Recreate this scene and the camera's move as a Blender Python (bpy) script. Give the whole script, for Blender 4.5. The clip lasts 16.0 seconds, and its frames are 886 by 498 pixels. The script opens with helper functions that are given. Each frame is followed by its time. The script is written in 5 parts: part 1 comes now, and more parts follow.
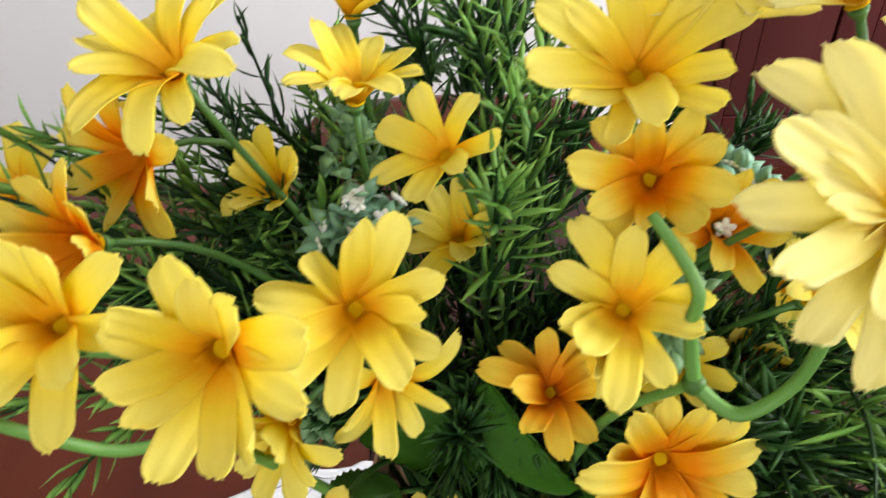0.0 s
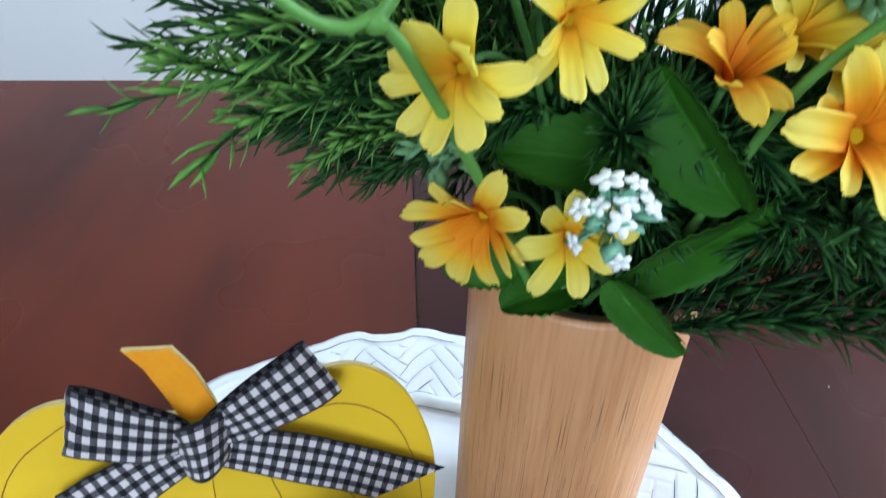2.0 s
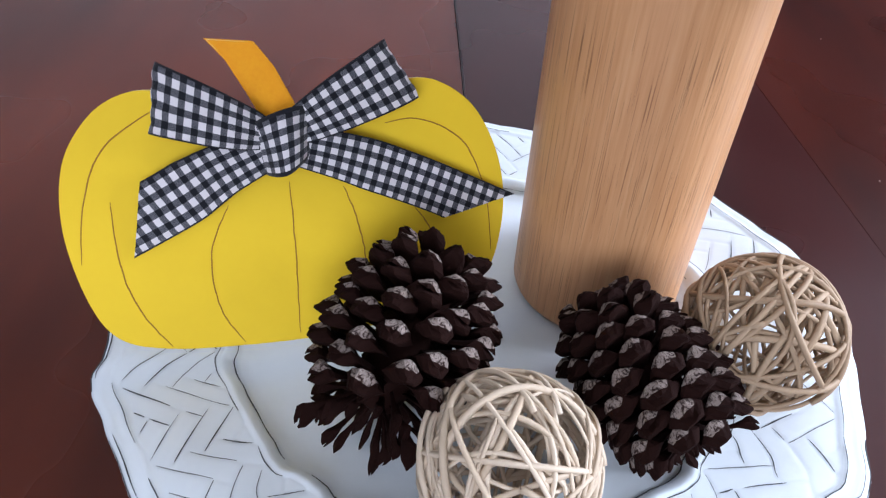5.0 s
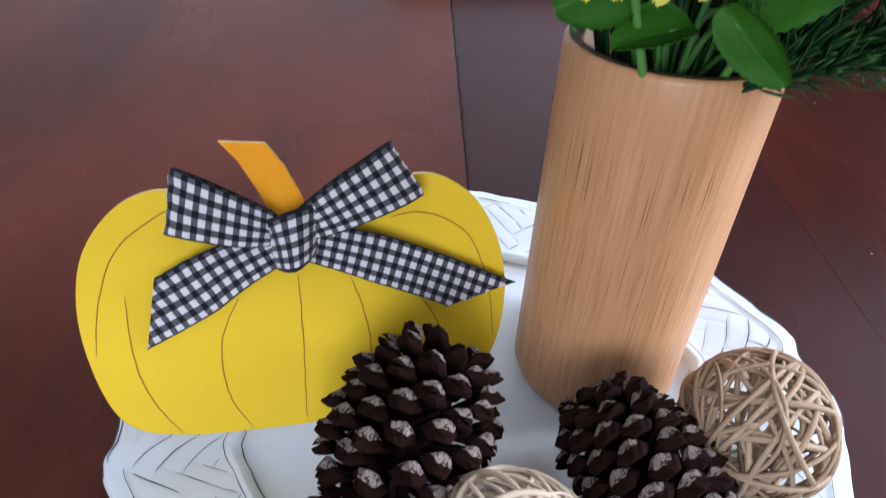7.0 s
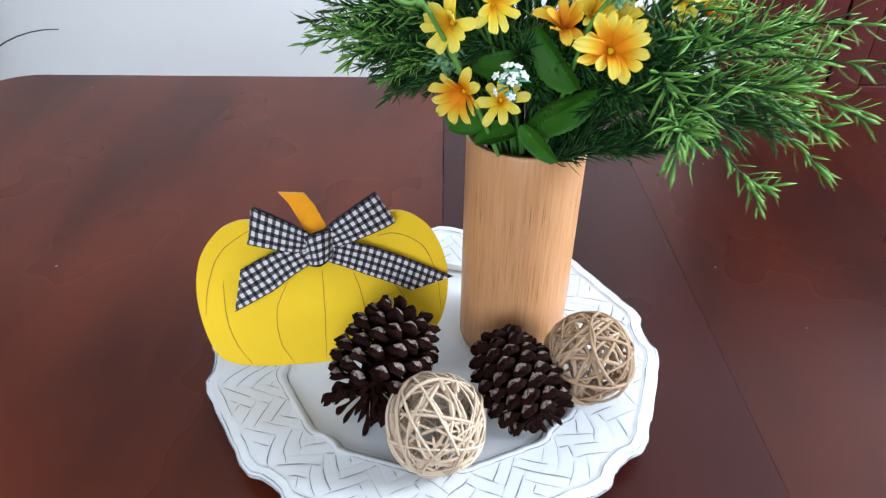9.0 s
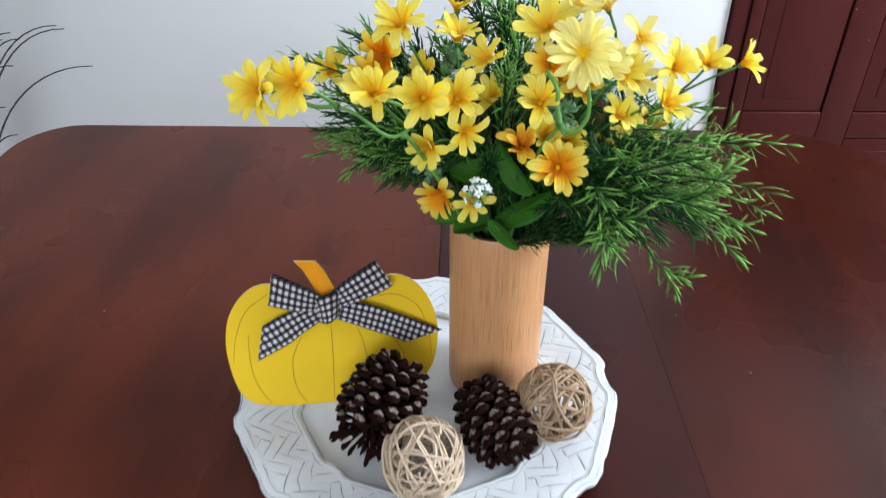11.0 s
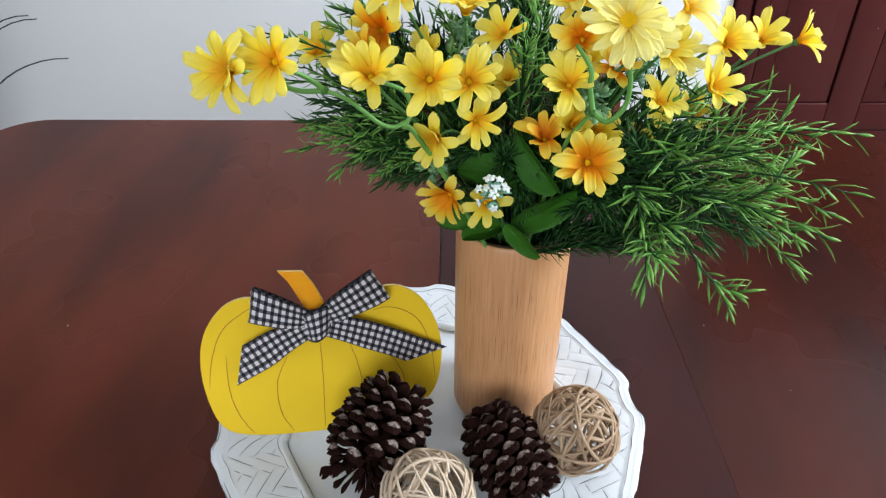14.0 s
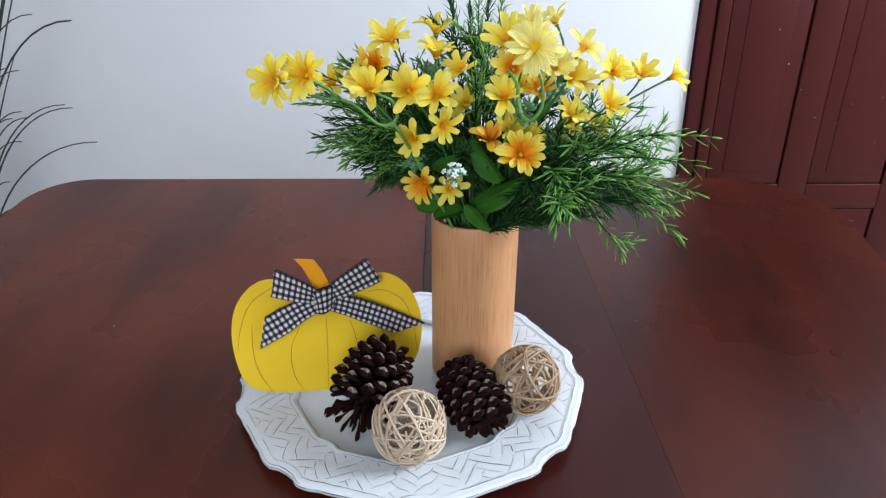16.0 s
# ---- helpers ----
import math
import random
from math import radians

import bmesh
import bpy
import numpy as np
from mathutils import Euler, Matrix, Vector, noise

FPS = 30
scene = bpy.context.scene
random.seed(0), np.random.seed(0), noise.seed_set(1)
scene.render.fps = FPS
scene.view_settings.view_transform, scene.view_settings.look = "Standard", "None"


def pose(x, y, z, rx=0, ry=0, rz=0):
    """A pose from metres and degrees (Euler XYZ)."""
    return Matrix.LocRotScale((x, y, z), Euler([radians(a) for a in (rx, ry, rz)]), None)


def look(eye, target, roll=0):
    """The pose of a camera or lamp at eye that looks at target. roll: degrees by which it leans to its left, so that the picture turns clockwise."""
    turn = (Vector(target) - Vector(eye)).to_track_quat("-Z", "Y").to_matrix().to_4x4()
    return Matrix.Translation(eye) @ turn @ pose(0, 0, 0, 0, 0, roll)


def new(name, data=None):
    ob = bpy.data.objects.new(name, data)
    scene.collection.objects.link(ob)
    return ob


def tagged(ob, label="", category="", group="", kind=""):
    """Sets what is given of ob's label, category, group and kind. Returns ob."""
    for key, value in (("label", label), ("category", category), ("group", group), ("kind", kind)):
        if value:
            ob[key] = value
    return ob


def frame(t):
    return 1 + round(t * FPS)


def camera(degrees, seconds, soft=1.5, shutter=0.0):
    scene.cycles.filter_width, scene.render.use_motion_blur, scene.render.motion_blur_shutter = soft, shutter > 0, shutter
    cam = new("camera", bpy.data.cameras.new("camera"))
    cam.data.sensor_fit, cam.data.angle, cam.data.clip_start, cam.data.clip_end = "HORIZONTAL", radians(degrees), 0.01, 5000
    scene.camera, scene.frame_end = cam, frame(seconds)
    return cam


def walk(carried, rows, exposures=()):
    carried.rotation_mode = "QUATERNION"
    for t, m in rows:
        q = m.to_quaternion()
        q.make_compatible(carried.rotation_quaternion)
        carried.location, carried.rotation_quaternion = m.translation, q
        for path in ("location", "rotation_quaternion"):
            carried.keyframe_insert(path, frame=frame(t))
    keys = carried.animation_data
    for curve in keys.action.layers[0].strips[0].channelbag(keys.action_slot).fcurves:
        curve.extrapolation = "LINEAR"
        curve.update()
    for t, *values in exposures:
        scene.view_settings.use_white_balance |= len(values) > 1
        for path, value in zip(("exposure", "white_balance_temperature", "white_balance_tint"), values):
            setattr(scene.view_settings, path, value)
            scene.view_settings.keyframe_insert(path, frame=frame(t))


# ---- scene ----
cam = camera(63.0, 16.0, 1.2, 0.45)
PATH = [
    (0, (-0.001, -0.138, 1.153), (-0.041, 1.437, -0.079), -2.5),
    (0.5, (-0.02, -0.146, 1.14), (-0.034, 1.452, -0.062), -1.2),
    (1, (-0.03, -0.151, 1.127), (-0.056, 1.423, -0.106), -1.4),
    (1.5, (-0.033, -0.159, 1.109), (-0.065, 1.403, -0.139), -0.7),
    (2, (-0.041, -0.17, 1.092), (-0.065, 1.359, -0.197), -0.4),
    (2.5, (-0.044, -0.183, 1.074), (-0.073, 1.315, -0.25), -0.5),
    (3, (-0.05, -0.192, 1.058), (-0.098, 1.273, -0.303), -0.6),
    (3.5, (-0.059, -0.202, 1.039), (-0.106, 1.268, -0.315), -0.7),
    (4, (-0.063, -0.219, 1.025), (-0.109, 1.243, -0.339), -0.4),
    (4.2, (-0.064, -0.224, 1.02), (-0.106, 1.233, -0.349), -0.3),
    (6.3, (-0.076, -0.249, 1.018), (-0.102, 1.192, -0.369), 1.5),
    (6.5, (-0.076, -0.242, 1.025), (-0.099, 1.206, -0.355), 1.3),
    (7, (-0.072, -0.225, 1.048), (-0.103, 1.254, -0.297), 0.8),
    (7.5, (-0.07, -0.217, 1.066), (-0.064, 1.263, -0.28), 0.8),
    (8, (-0.064, -0.248, 1.082), (-0.06, 1.257, -0.235), -0.3),
    (8.5, (-0.034, -0.326, 1.128), (-0.119, 1.234, -0.12), -1.1),
    (8.7, (-0.026, -0.364, 1.143), (-0.134, 1.206, -0.091), -1.3),
    (10.8, (0.019, -0.474, 1.259), (-0.172, 1.104, 0.045), -2.7),
    (11, (0.014, -0.448, 1.261), (-0.17, 1.124, 0.04), -2.7),
    (11.5, (0.0, -0.391, 1.255), (-0.162, 1.163, 0.007), -2.7),
    (12, (-0.012, -0.368, 1.258), (-0.201, 1.186, 0.013), -3.3),
    (12.5, (-0.01, -0.344, 1.257), (-0.177, 1.213, 0.013), -2.7),
    (13, (0.005, -0.336, 1.247), (-0.154, 1.218, -0.003), -3.3),
    (13.5, (0.008, -0.35, 1.235), (-0.154, 1.195, -0.025), -3.7),
    (14, (-0.003, -0.385, 1.223), (-0.162, 1.182, -0.01), -2.6),
    (14.5, (0.001, -0.436, 1.223), (-0.159, 1.178, 0.052), -2.1),
    (15, (0.014, -0.497, 1.234), (-0.16, 1.171, 0.144), -2.7),
    (15.5, (0.021, -0.544, 1.237), (-0.155, 1.164, 0.212), -3.0),
    (16, (0.024, -0.57, 1.231), (-0.119, 1.161, 0.24), -2.1),
]
STOPS = [(0, -0.22, 7400, 20), (0.5, -0.29, 7200, 18), (1, -0.50, 6900, 15), (1.5, -0.22, 6700, 14), (2, -0.10, 5800, 9), (2.6, -0.14, 5850, 14), (3.5, -0.10, 5950, 17), (6.5, -0.13, 5950, 18), (8, -0.06, 6000, 16), (8.5, 0.04, 6150, 14), (11, -0.3, 6500, 13), (12, -0.4, 6600, 13), (13.5, -0.42, 6650, 12), (14.5, -0.20, 6450, 13), (15.2, -0.27, 6400, 13), (16, -0.42, 6350, 14)]
walk(cam, [(t, look(eye, target, roll)) for t, eye, target, roll in PATH], STOPS)

# ---- light ----
world = bpy.data.worlds.new("sky")
scene.world = world
world.use_nodes = True
wn = world.node_tree
sky = wn.nodes.new("ShaderNodeTexSky")
sky.sky_type = "NISHITA"
sky.sun_disc = False
sky.sun_elevation, sky.sun_rotation = radians(48), radians(150)
wn.links.new(sky.outputs[0], wn.nodes["Background"].inputs[0])
wn.nodes["Background"].inputs[1].default_value = 0.12


def window_light(name, at, target, w, h, watts, colour):
    lamp = bpy.data.lights.new(name, "AREA")
    lamp.shape, lamp.size, lamp.size_y, lamp.energy, lamp.color = "RECTANGLE", w, h, watts, colour
    ob = new(name, lamp)
    ob.matrix_world = look(at, target)
    return ob


# daylight that enters by the window behind the camera and by the one on the east side
window_light("window_light_south", (-0.35, -2.33, 1.75), (-0.35, 0.0, 1.45), 1.5, 1.3, 51, (0.86, 0.94, 1.0))
window_light("window_light_east", (2.33, 0.25, 1.75), (0.5, 1.0, 1.35), 1.1, 1.3, 168, (0.82, 0.92, 1.0))
scene.view_settings.exposure = 0.0


# ---- materials ----
def material(name, rough=0.5, metal=0.0, spec=0.5):
    m = bpy.data.materials.new(name)
    m.use_nodes = True
    b = m.node_tree.nodes["Principled BSDF"]
    b.inputs["Roughness"].default_value = rough
    b.inputs["Metallic"].default_value = metal
    b.inputs["Specular IOR Level"].default_value = spec
    return m, m.node_tree, b


def node(nt, kind, **values):
    n = nt.nodes.new(kind)
    for key, value in values.items():
        n.inputs[key.replace("_", " ")].default_value = value
    return n


def coords(nt, scale=(1, 1, 1), source="Object"):
    tc = nt.nodes.new("ShaderNodeTexCoord")
    mp = nt.nodes.new("ShaderNodeMapping")
    mp.inputs["Scale"].default_value = scale
    nt.links.new(tc.outputs[source], mp.inputs["Vector"])
    return mp.outputs[0]


def noise_tex(nt, vec, scale, detail=4.0, rough=0.55):
    n = node(nt, "ShaderNodeTexNoise", Scale=scale, Detail=detail, Roughness=rough)
    nt.links.new(vec, n.inputs["Vector"])
    return n.outputs["Fac"]


def ramp(nt, fac, stops):
    r = nt.nodes.new("ShaderNodeValToRGB")
    els = r.color_ramp.elements
    while len(els) < len(stops):
        els.new(0.5)
    for e, (p, c) in zip(els, stops):
        e.position, e.color = p, (*c, 1) if len(c) == 3 else c
    nt.links.new(fac, r.inputs["Fac"])
    return r.outputs["Color"]


def mix(nt, fac, a, b, mode="MIX"):
    m = nt.nodes.new("ShaderNodeMix")
    m.data_type, m.blend_type = "RGBA", mode
    for sock, v in ((m.inputs[0], fac), (m.inputs[6], a), (m.inputs[7], b)):
        if hasattr(v, "links"):
            nt.links.new(v, sock)
        else:
            sock.default_value = v if isinstance(v, float) else (*v, 1)
    return m.outputs[2]


def math_node(nt, op, a, b=0.0, c=0.0):
    m = nt.nodes.new("ShaderNodeMath")
    m.operation = op
    for sock, v in zip(m.inputs, (a, b, c)):
        if hasattr(v, "links"):
            nt.links.new(v, sock)
        else:
            sock.default_value = v
    return m.outputs[0]


def bump(nt, b, height, strength=0.2, distance=0.001):
    n = node(nt, "ShaderNodeBump", Strength=strength, Distance=distance)
    nt.links.new(height, n.inputs["Height"])
    nt.links.new(n.outputs[0], b.inputs["Normal"])


def plain(name, dark, light, scale, rough=0.5, spec=0.5, bump_by=0.15, source="Object", dist=0.001):
    m, nt, b = material(name, rough, 0.0, spec)
    v = coords(nt, source=source)
    f = noise_tex(nt, v, scale)
    g = noise_tex(nt, v, scale * 7.3)
    nt.links.new(mix(nt, math_node(nt, "MULTIPLY_ADD", g, 0.35, math_node(nt, "MULTIPLY", f, 0.65)), dark, light), b.inputs["Base Color"])
    bump(nt, b, g, bump_by, dist)
    return m


def nt_clamp(nt, x):
    c = nt.nodes.new("ShaderNodeClamp")
    nt.links.new(x, c.inputs[0])
    return c.outputs[0]


def make_table_wood(name, dark, light, grain_scale=1.0, rough=0.29):
    m, nt, b = material(name, rough, 0.0, 0.20)
    v = coords(nt, (7 * grain_scale, 1.0, 8))
    f = noise_tex(nt, v, 2.2, 2.5, 0.5)
    fine = noise_tex(nt, coords(nt, (90, 4, 40)), 2.0, 1.5)
    # broad cloudy wood tone that also paints in the blotchy reflections
    tone_and_sheen = noise_tex(nt, coords(nt, (1.6, 0.7, 1)), 4.0, 3)
    base = ramp(nt, f, [(0.30, dark), (0.70, light)])
    base = mix(nt, math_node(nt, "MULTIPLY", fine, 0.16), base, tuple(c * 0.55 for c in dark))
    base = mix(nt, nt_clamp(nt, math_node(nt, "MULTIPLY_ADD", tone_and_sheen, 2.6, -0.95)), base, tuple(c * 1.30 for c in light))
    nt.links.new(base, b.inputs["Base Color"])
    b.inputs["Coat Weight"].default_value = 0.09
    b.inputs["Coat Roughness"].default_value = 0.20
    r = math_node(nt, "MULTIPLY_ADD", noise_tex(nt, coords(nt), 7.0, 2), 0.22, rough - 0.11)
    nt.links.new(r, b.inputs["Roughness"])
    return m


# board tones also hold reflections: pale wall haze west, dark door on east and leaf
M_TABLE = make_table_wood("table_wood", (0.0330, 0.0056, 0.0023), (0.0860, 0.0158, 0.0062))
M_TABLE_EAST = make_table_wood("table_wood_streaked_dark_reflection", (0.0145, 0.0021, 0.0010), (0.0450, 0.0066, 0.0026), 1.5)
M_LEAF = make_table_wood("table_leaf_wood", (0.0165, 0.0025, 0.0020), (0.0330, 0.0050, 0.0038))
M_CHAIR = make_table_wood("chair_wood", (0.06, 0.016, 0.010), (0.10, 0.028, 0.018), 2.0)
M_DOOR = plain("door_paint", (0.040, 0.0062, 0.0060), (0.060, 0.0096, 0.0092), 6, 0.45, 0.16, 0.08)
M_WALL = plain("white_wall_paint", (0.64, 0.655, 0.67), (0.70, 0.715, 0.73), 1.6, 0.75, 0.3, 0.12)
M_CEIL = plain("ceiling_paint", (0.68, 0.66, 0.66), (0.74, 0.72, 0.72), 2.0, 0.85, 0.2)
# assumed grey for walls out of view; it lowers bounce light and table reflections
M_ROOM = plain("far_wall_dimming_grey", (0.26, 0.25, 0.24), (0.34, 0.33, 0.32), 2.0, 0.8, 0.2)
M_FLOOR = plain("floor_tile", (0.42, 0.36, 0.30), (0.52, 0.46, 0.40), 3.0, 0.35)
M_DUST = plain("pale_speck", (0.30, 0.26, 0.23), (0.48, 0.43, 0.39), 200, 0.9)
M_PLATE = plain("white_distressed_glaze", (0.61, 0.65, 0.68), (0.71, 0.745, 0.77), 35, 0.38, 0.5, 0.10, dist=0.0006)
M_CRACK = plain("dark_antique_paint", (0.010, 0.011, 0.012), (0.06, 0.064, 0.068), 260, 0.7)
M_INSIDE = plain("vase_inside", (0.16, 0.085, 0.04), (0.26, 0.15, 0.08), 40, 0.7)
M_CUTEDGE = plain("pale_cut_edge", (0.72, 0.58, 0.16), (0.85, 0.76, 0.40), 90, 0.7)
M_YELLOW = plain("yellow_paint", (0.74, 0.485, 0.012), (0.81, 0.550, 0.022), 14, 0.7, 0.2, 0.06)
M_ORANGE = plain("orange_paint", (0.72, 0.22, 0.004), (0.88, 0.42, 0.010), 90, 0.6, 0.12, 0.1)
M_LINE = plain("brown_pen_line", (0.25, 0.100, 0.008), (0.44, 0.205, 0.015), 300, 0.7)
M_STEM = plain("green_stem", (0.030, 0.115, 0.020), (0.080, 0.23, 0.050), 60, 0.5)
M_FORK = plain("bright_green_stem", (0.07, 0.22, 0.035), (0.13, 0.33, 0.065), 60, 0.5)
M_GRASSBLACK = plain("dark_reed", (0.012, 0.02, 0.02), (0.03, 0.045, 0.04), 30, 0.6)
M_POT = plain("dark_pot", (0.03, 0.028, 0.026), (0.06, 0.055, 0.05), 20, 0.5)
M_CONE = plain("cone_scale_brown", (0.0055, 0.0018, 0.0014), (0.021, 0.0072, 0.0052), 130, 0.85, 0.06, 0.4)
def make_cone_tip():
    """Weathered pale lip of a cone scale, light from above put in its colour, worn away in patches."""
    m, nt, b = material("cone_scale_tip_toplit", 0.85, 0.0, 0.15)
    f = noise_tex(nt, coords(nt, (30, 800, 800)), 1.0, 4, 0.6)
    g = noise_tex(nt, coords(nt, (60, 1600, 1600)), 1.0, 3)
    pale = mix(nt, g, (0.13, 0.090, 0.076), (0.36, 0.295, 0.26))
    worn = nt_clamp(nt, math_node(nt, "MULTIPLY", math_node(nt, "SUBTRACT", f, 0.40), 7.0))
    nt.links.new(mix(nt, worn, (0.020, 0.008, 0.006), pale), b.inputs["Base Color"])
    bump(nt, b, g, 0.5, 0.0006)
    return m


M_CONETIP_LIT = make_cone_tip()
M_WHITEFLOWER = plain("white_bud", (0.66, 0.74, 0.72), (0.88, 0.92, 0.90), 300, 0.6)
M_PALEGREEN = plain("pale_green_leaf", (0.10, 0.28, 0.17), (0.22, 0.45, 0.30), 120, 0.5)
M_DUSTY = plain("dusty_round_leaf", (0.06, 0.20, 0.08), (0.24, 0.42, 0.20), 90, 0.6)
M_FRAME = plain("window_frame_paint", (0.72, 0.72, 0.70), (0.8, 0.8, 0.78), 8, 0.5)


def make_bamboo():
    m, nt, b = material("bamboo", 0.42, 0.0, 0.5)
    tc = nt.nodes.new("ShaderNodeUVMap")
    mp = nt.nodes.new("ShaderNodeMapping")
    mp.inputs["Scale"].default_value = (110, 3.2, 1)
    nt.links.new(tc.outputs[0], mp.inputs["Vector"])
    streak = noise_tex(nt, mp.outputs[0], 1.0, 3, 0.6)
    mp2 = nt.nodes.new("ShaderNodeMapping")
    mp2.inputs["Scale"].default_value = (640, 3.2, 1)
    nt.links.new(tc.outputs[0], mp2.inputs["Vector"])
    lines = noise_tex(nt, mp2.outputs[0], 1.0, 2, 0.5)
    mp3 = nt.nodes.new("ShaderNodeMapping")
    mp3.inputs["Scale"].default_value = (9, 1.2, 1)
    nt.links.new(tc.outputs[0], mp3.inputs["Vector"])
    broad = noise_tex(nt, mp3.outputs[0], 1.0, 2, 0.5)
    base = ramp(nt, streak, [(0.25, (0.44, 0.200, 0.078)), (0.55, (0.57, 0.295, 0.135)), (0.8, (0.63, 0.365, 0.185))])
    base = mix(nt, math_node(nt, "MULTIPLY", broad, 0.6), base, (0.50, 0.240, 0.105))
    slit = math_node(nt, "MULTIPLY", math_node(nt, "SUBTRACT", 0.385, lines), 90.0)
    slit = nt_clamp(nt, slit)
    patch = nt_clamp(nt, math_node(nt, "MULTIPLY", math_node(nt, "SUBTRACT", broad, 0.30), 7.0))
    slit = math_node(nt, "MULTIPLY", slit, patch)
    # the split fibres end a little below the rim
    sep = nt.nodes.new("ShaderNodeSeparateXYZ")
    nt.links.new(tc.outputs[0], sep.inputs[0])
    below = nt_clamp(nt, math_node(nt, "MULTIPLY", math_node(nt, "SUBTRACT", math_node(nt, "MULTIPLY_ADD", broad, 0.25, 0.80), sep.outputs[1]), 9.0))
    slit = math_node(nt, "MULTIPLY", slit, below)
    base = mix(nt, math_node(nt, "MULTIPLY", slit, 0.62), base, (0.085, 0.030, 0.010))
    nt.links.new(base, b.inputs["Base Color"])
    bump(nt, b, math_node(nt, "SUBTRACT", streak, slit), 0.25, 0.0006)
    return m


M_BAMBOO = make_bamboo()


def make_gingham():
    m, nt, b = material("gingham_ribbon", 0.85, 0.0, 0.2)
    uv = nt.nodes.new("ShaderNodeUVMap")
    sep = nt.nodes.new("ShaderNodeSeparateXYZ")
    nt.links.new(uv.outputs[0], sep.inputs[0])
    sq = []
    for out in (sep.outputs[0], sep.outputs[1]):
        fr = math_node(nt, "FRACT", out)
        sq.append(math_node(nt, "GREATER_THAN", fr, 0.53))
    both = math_node(nt, "ADD", sq[0], sq[1])
    mp = nt.nodes.new("ShaderNodeMapping")
    mp.inputs["Scale"].default_value = (2.0, 2.0, 1)
    nt.links.new(uv.outputs[0], mp.inputs["Vector"])
    weave = node(nt, "ShaderNodeTexWave", Scale=2.2, Distortion=0.6)
    nt.links.new(mp.outputs[0], weave.inputs["Vector"])
    col = ramp(nt, math_node(nt, "MULTIPLY", both, 0.5), [(0.0, (0.64, 0.60, 0.61)), (0.5, (0.035, 0.035, 0.045)), (1.0, (0.004, 0.0045, 0.008))])
    # single white threads show through where one stripe crosses bare cloth
    crossed = math_node(nt, "COMPARE", both, 1.0, 0.1)
    thread = nt_clamp(nt, math_node(nt, "MULTIPLY", math_node(nt, "SUBTRACT", weave.outputs["Fac"], 0.45), 4.0))
    grey = mix(nt, math_node(nt, "MULTIPLY", math_node(nt, "MULTIPLY", thread, crossed), 0.28), col, (0.42, 0.41, 0.43))
    edge = math_node(nt, "GREATER_THAN", math_node(nt, "ABSOLUTE", sep.outputs[1]), 1.88)
    nt.links.new(mix(nt, edge, grey, (0.008, 0.008, 0.012)), b.inputs["Base Color"])
    b.inputs["Sheen Weight"].default_value = 0.2
    bump(nt, b, weave.outputs["Fac"], 0.3, 0.0002)
    return m


M_GINGHAM = make_gingham()


def make_petal(name, tip, mid, base_c, stops=(0.15, 0.50, 0.86), rough=0.6):
    m, nt, b = material(name, rough, 0.0, 0.25)
    uv = nt.nodes.new("ShaderNodeUVMap")
    sep = nt.nodes.new("ShaderNodeSeparateXYZ")
    nt.links.new(uv.outputs[0], sep.inputs[0])
    info = nt.nodes.new("ShaderNodeObjectInfo")
    mp = nt.nodes.new("ShaderNodeMapping")
    mp.inputs["Scale"].default_value = (3, 16, 1)
    nt.links.new(uv.outputs[0], mp.inputs["Vector"])
    veins = noise_tex(nt, mp.outputs[0], 1.0, 3)
    x = math_node(nt, "MULTIPLY_ADD", veins, 0.22, math_node(nt, "SUBTRACT", sep.outputs[0], 0.11))
    x = math_node(nt, "MULTIPLY_ADD", info.outputs["Random"], 0.16, math_node(nt, "SUBTRACT", x, 0.08))
    col = ramp(nt, x, [(stops[0], base_c), (stops[1], mid), (stops[2], tip)])
    nt.links.new(col, b.inputs["Base Color"])
    mp2 = nt.nodes.new("ShaderNodeMapping")
    mp2.inputs["Scale"].default_value = (1.5, 34, 1)
    nt.links.new(uv.outputs[0], mp2.inputs["Vector"])
    streak = noise_tex(nt, mp2.outputs[0], 1.0, 2)
    col = mix(nt, math_node(nt, "MULTIPLY", streak, 0.22), col, mid)
    nt.links.new(col, b.inputs["Base Color"])
    tr = nt.nodes.new("ShaderNodeBsdfTranslucent")
    nt.links.new(col, tr.inputs[0])
    ms = nt.nodes.new("ShaderNodeMixShader")
    ms.inputs[0].default_value = 0.50
    nt.links.new(b.outputs[0], ms.inputs[1])
    nt.links.new(tr.outputs[0], ms.inputs[2])
    nt.links.new(ms.outputs[0], nt.nodes["Material Output"].inputs[0])
    bump(nt, b, streak, 0.3, 0.0004)
    return m


M_PETAL = make_petal("yellow_petal", (0.96, 0.89, 0.24), (0.96, 0.81, 0.075), (0.95, 0.55, 0.010), (0.13, 0.44, 0.84))
M_PETAL_PALE = make_petal("pale_yellow_petal", (0.96, 0.91, 0.42), (0.96, 0.87, 0.26), (0.95, 0.64, 0.035), (0.10, 0.34, 0.80))
M_PETAL_DEEP = make_petal("orange_based_petal", (0.95, 0.86, 0.20), (0.94, 0.66, 0.040), (0.92, 0.37, 0.006), (0.34, 0.60, 0.84))
M_PETAL_AMBER = make_petal("amber_petal", (0.94, 0.76, 0.10), (0.91, 0.50, 0.022), (0.82, 0.25, 0.006), (0.24, 0.60, 0.88))
M_CENTRE = plain("flower_centre", (0.94, 0.52, 0.008), (0.95, 0.62, 0.016), 900, 0.9, 0.05, 0.7)


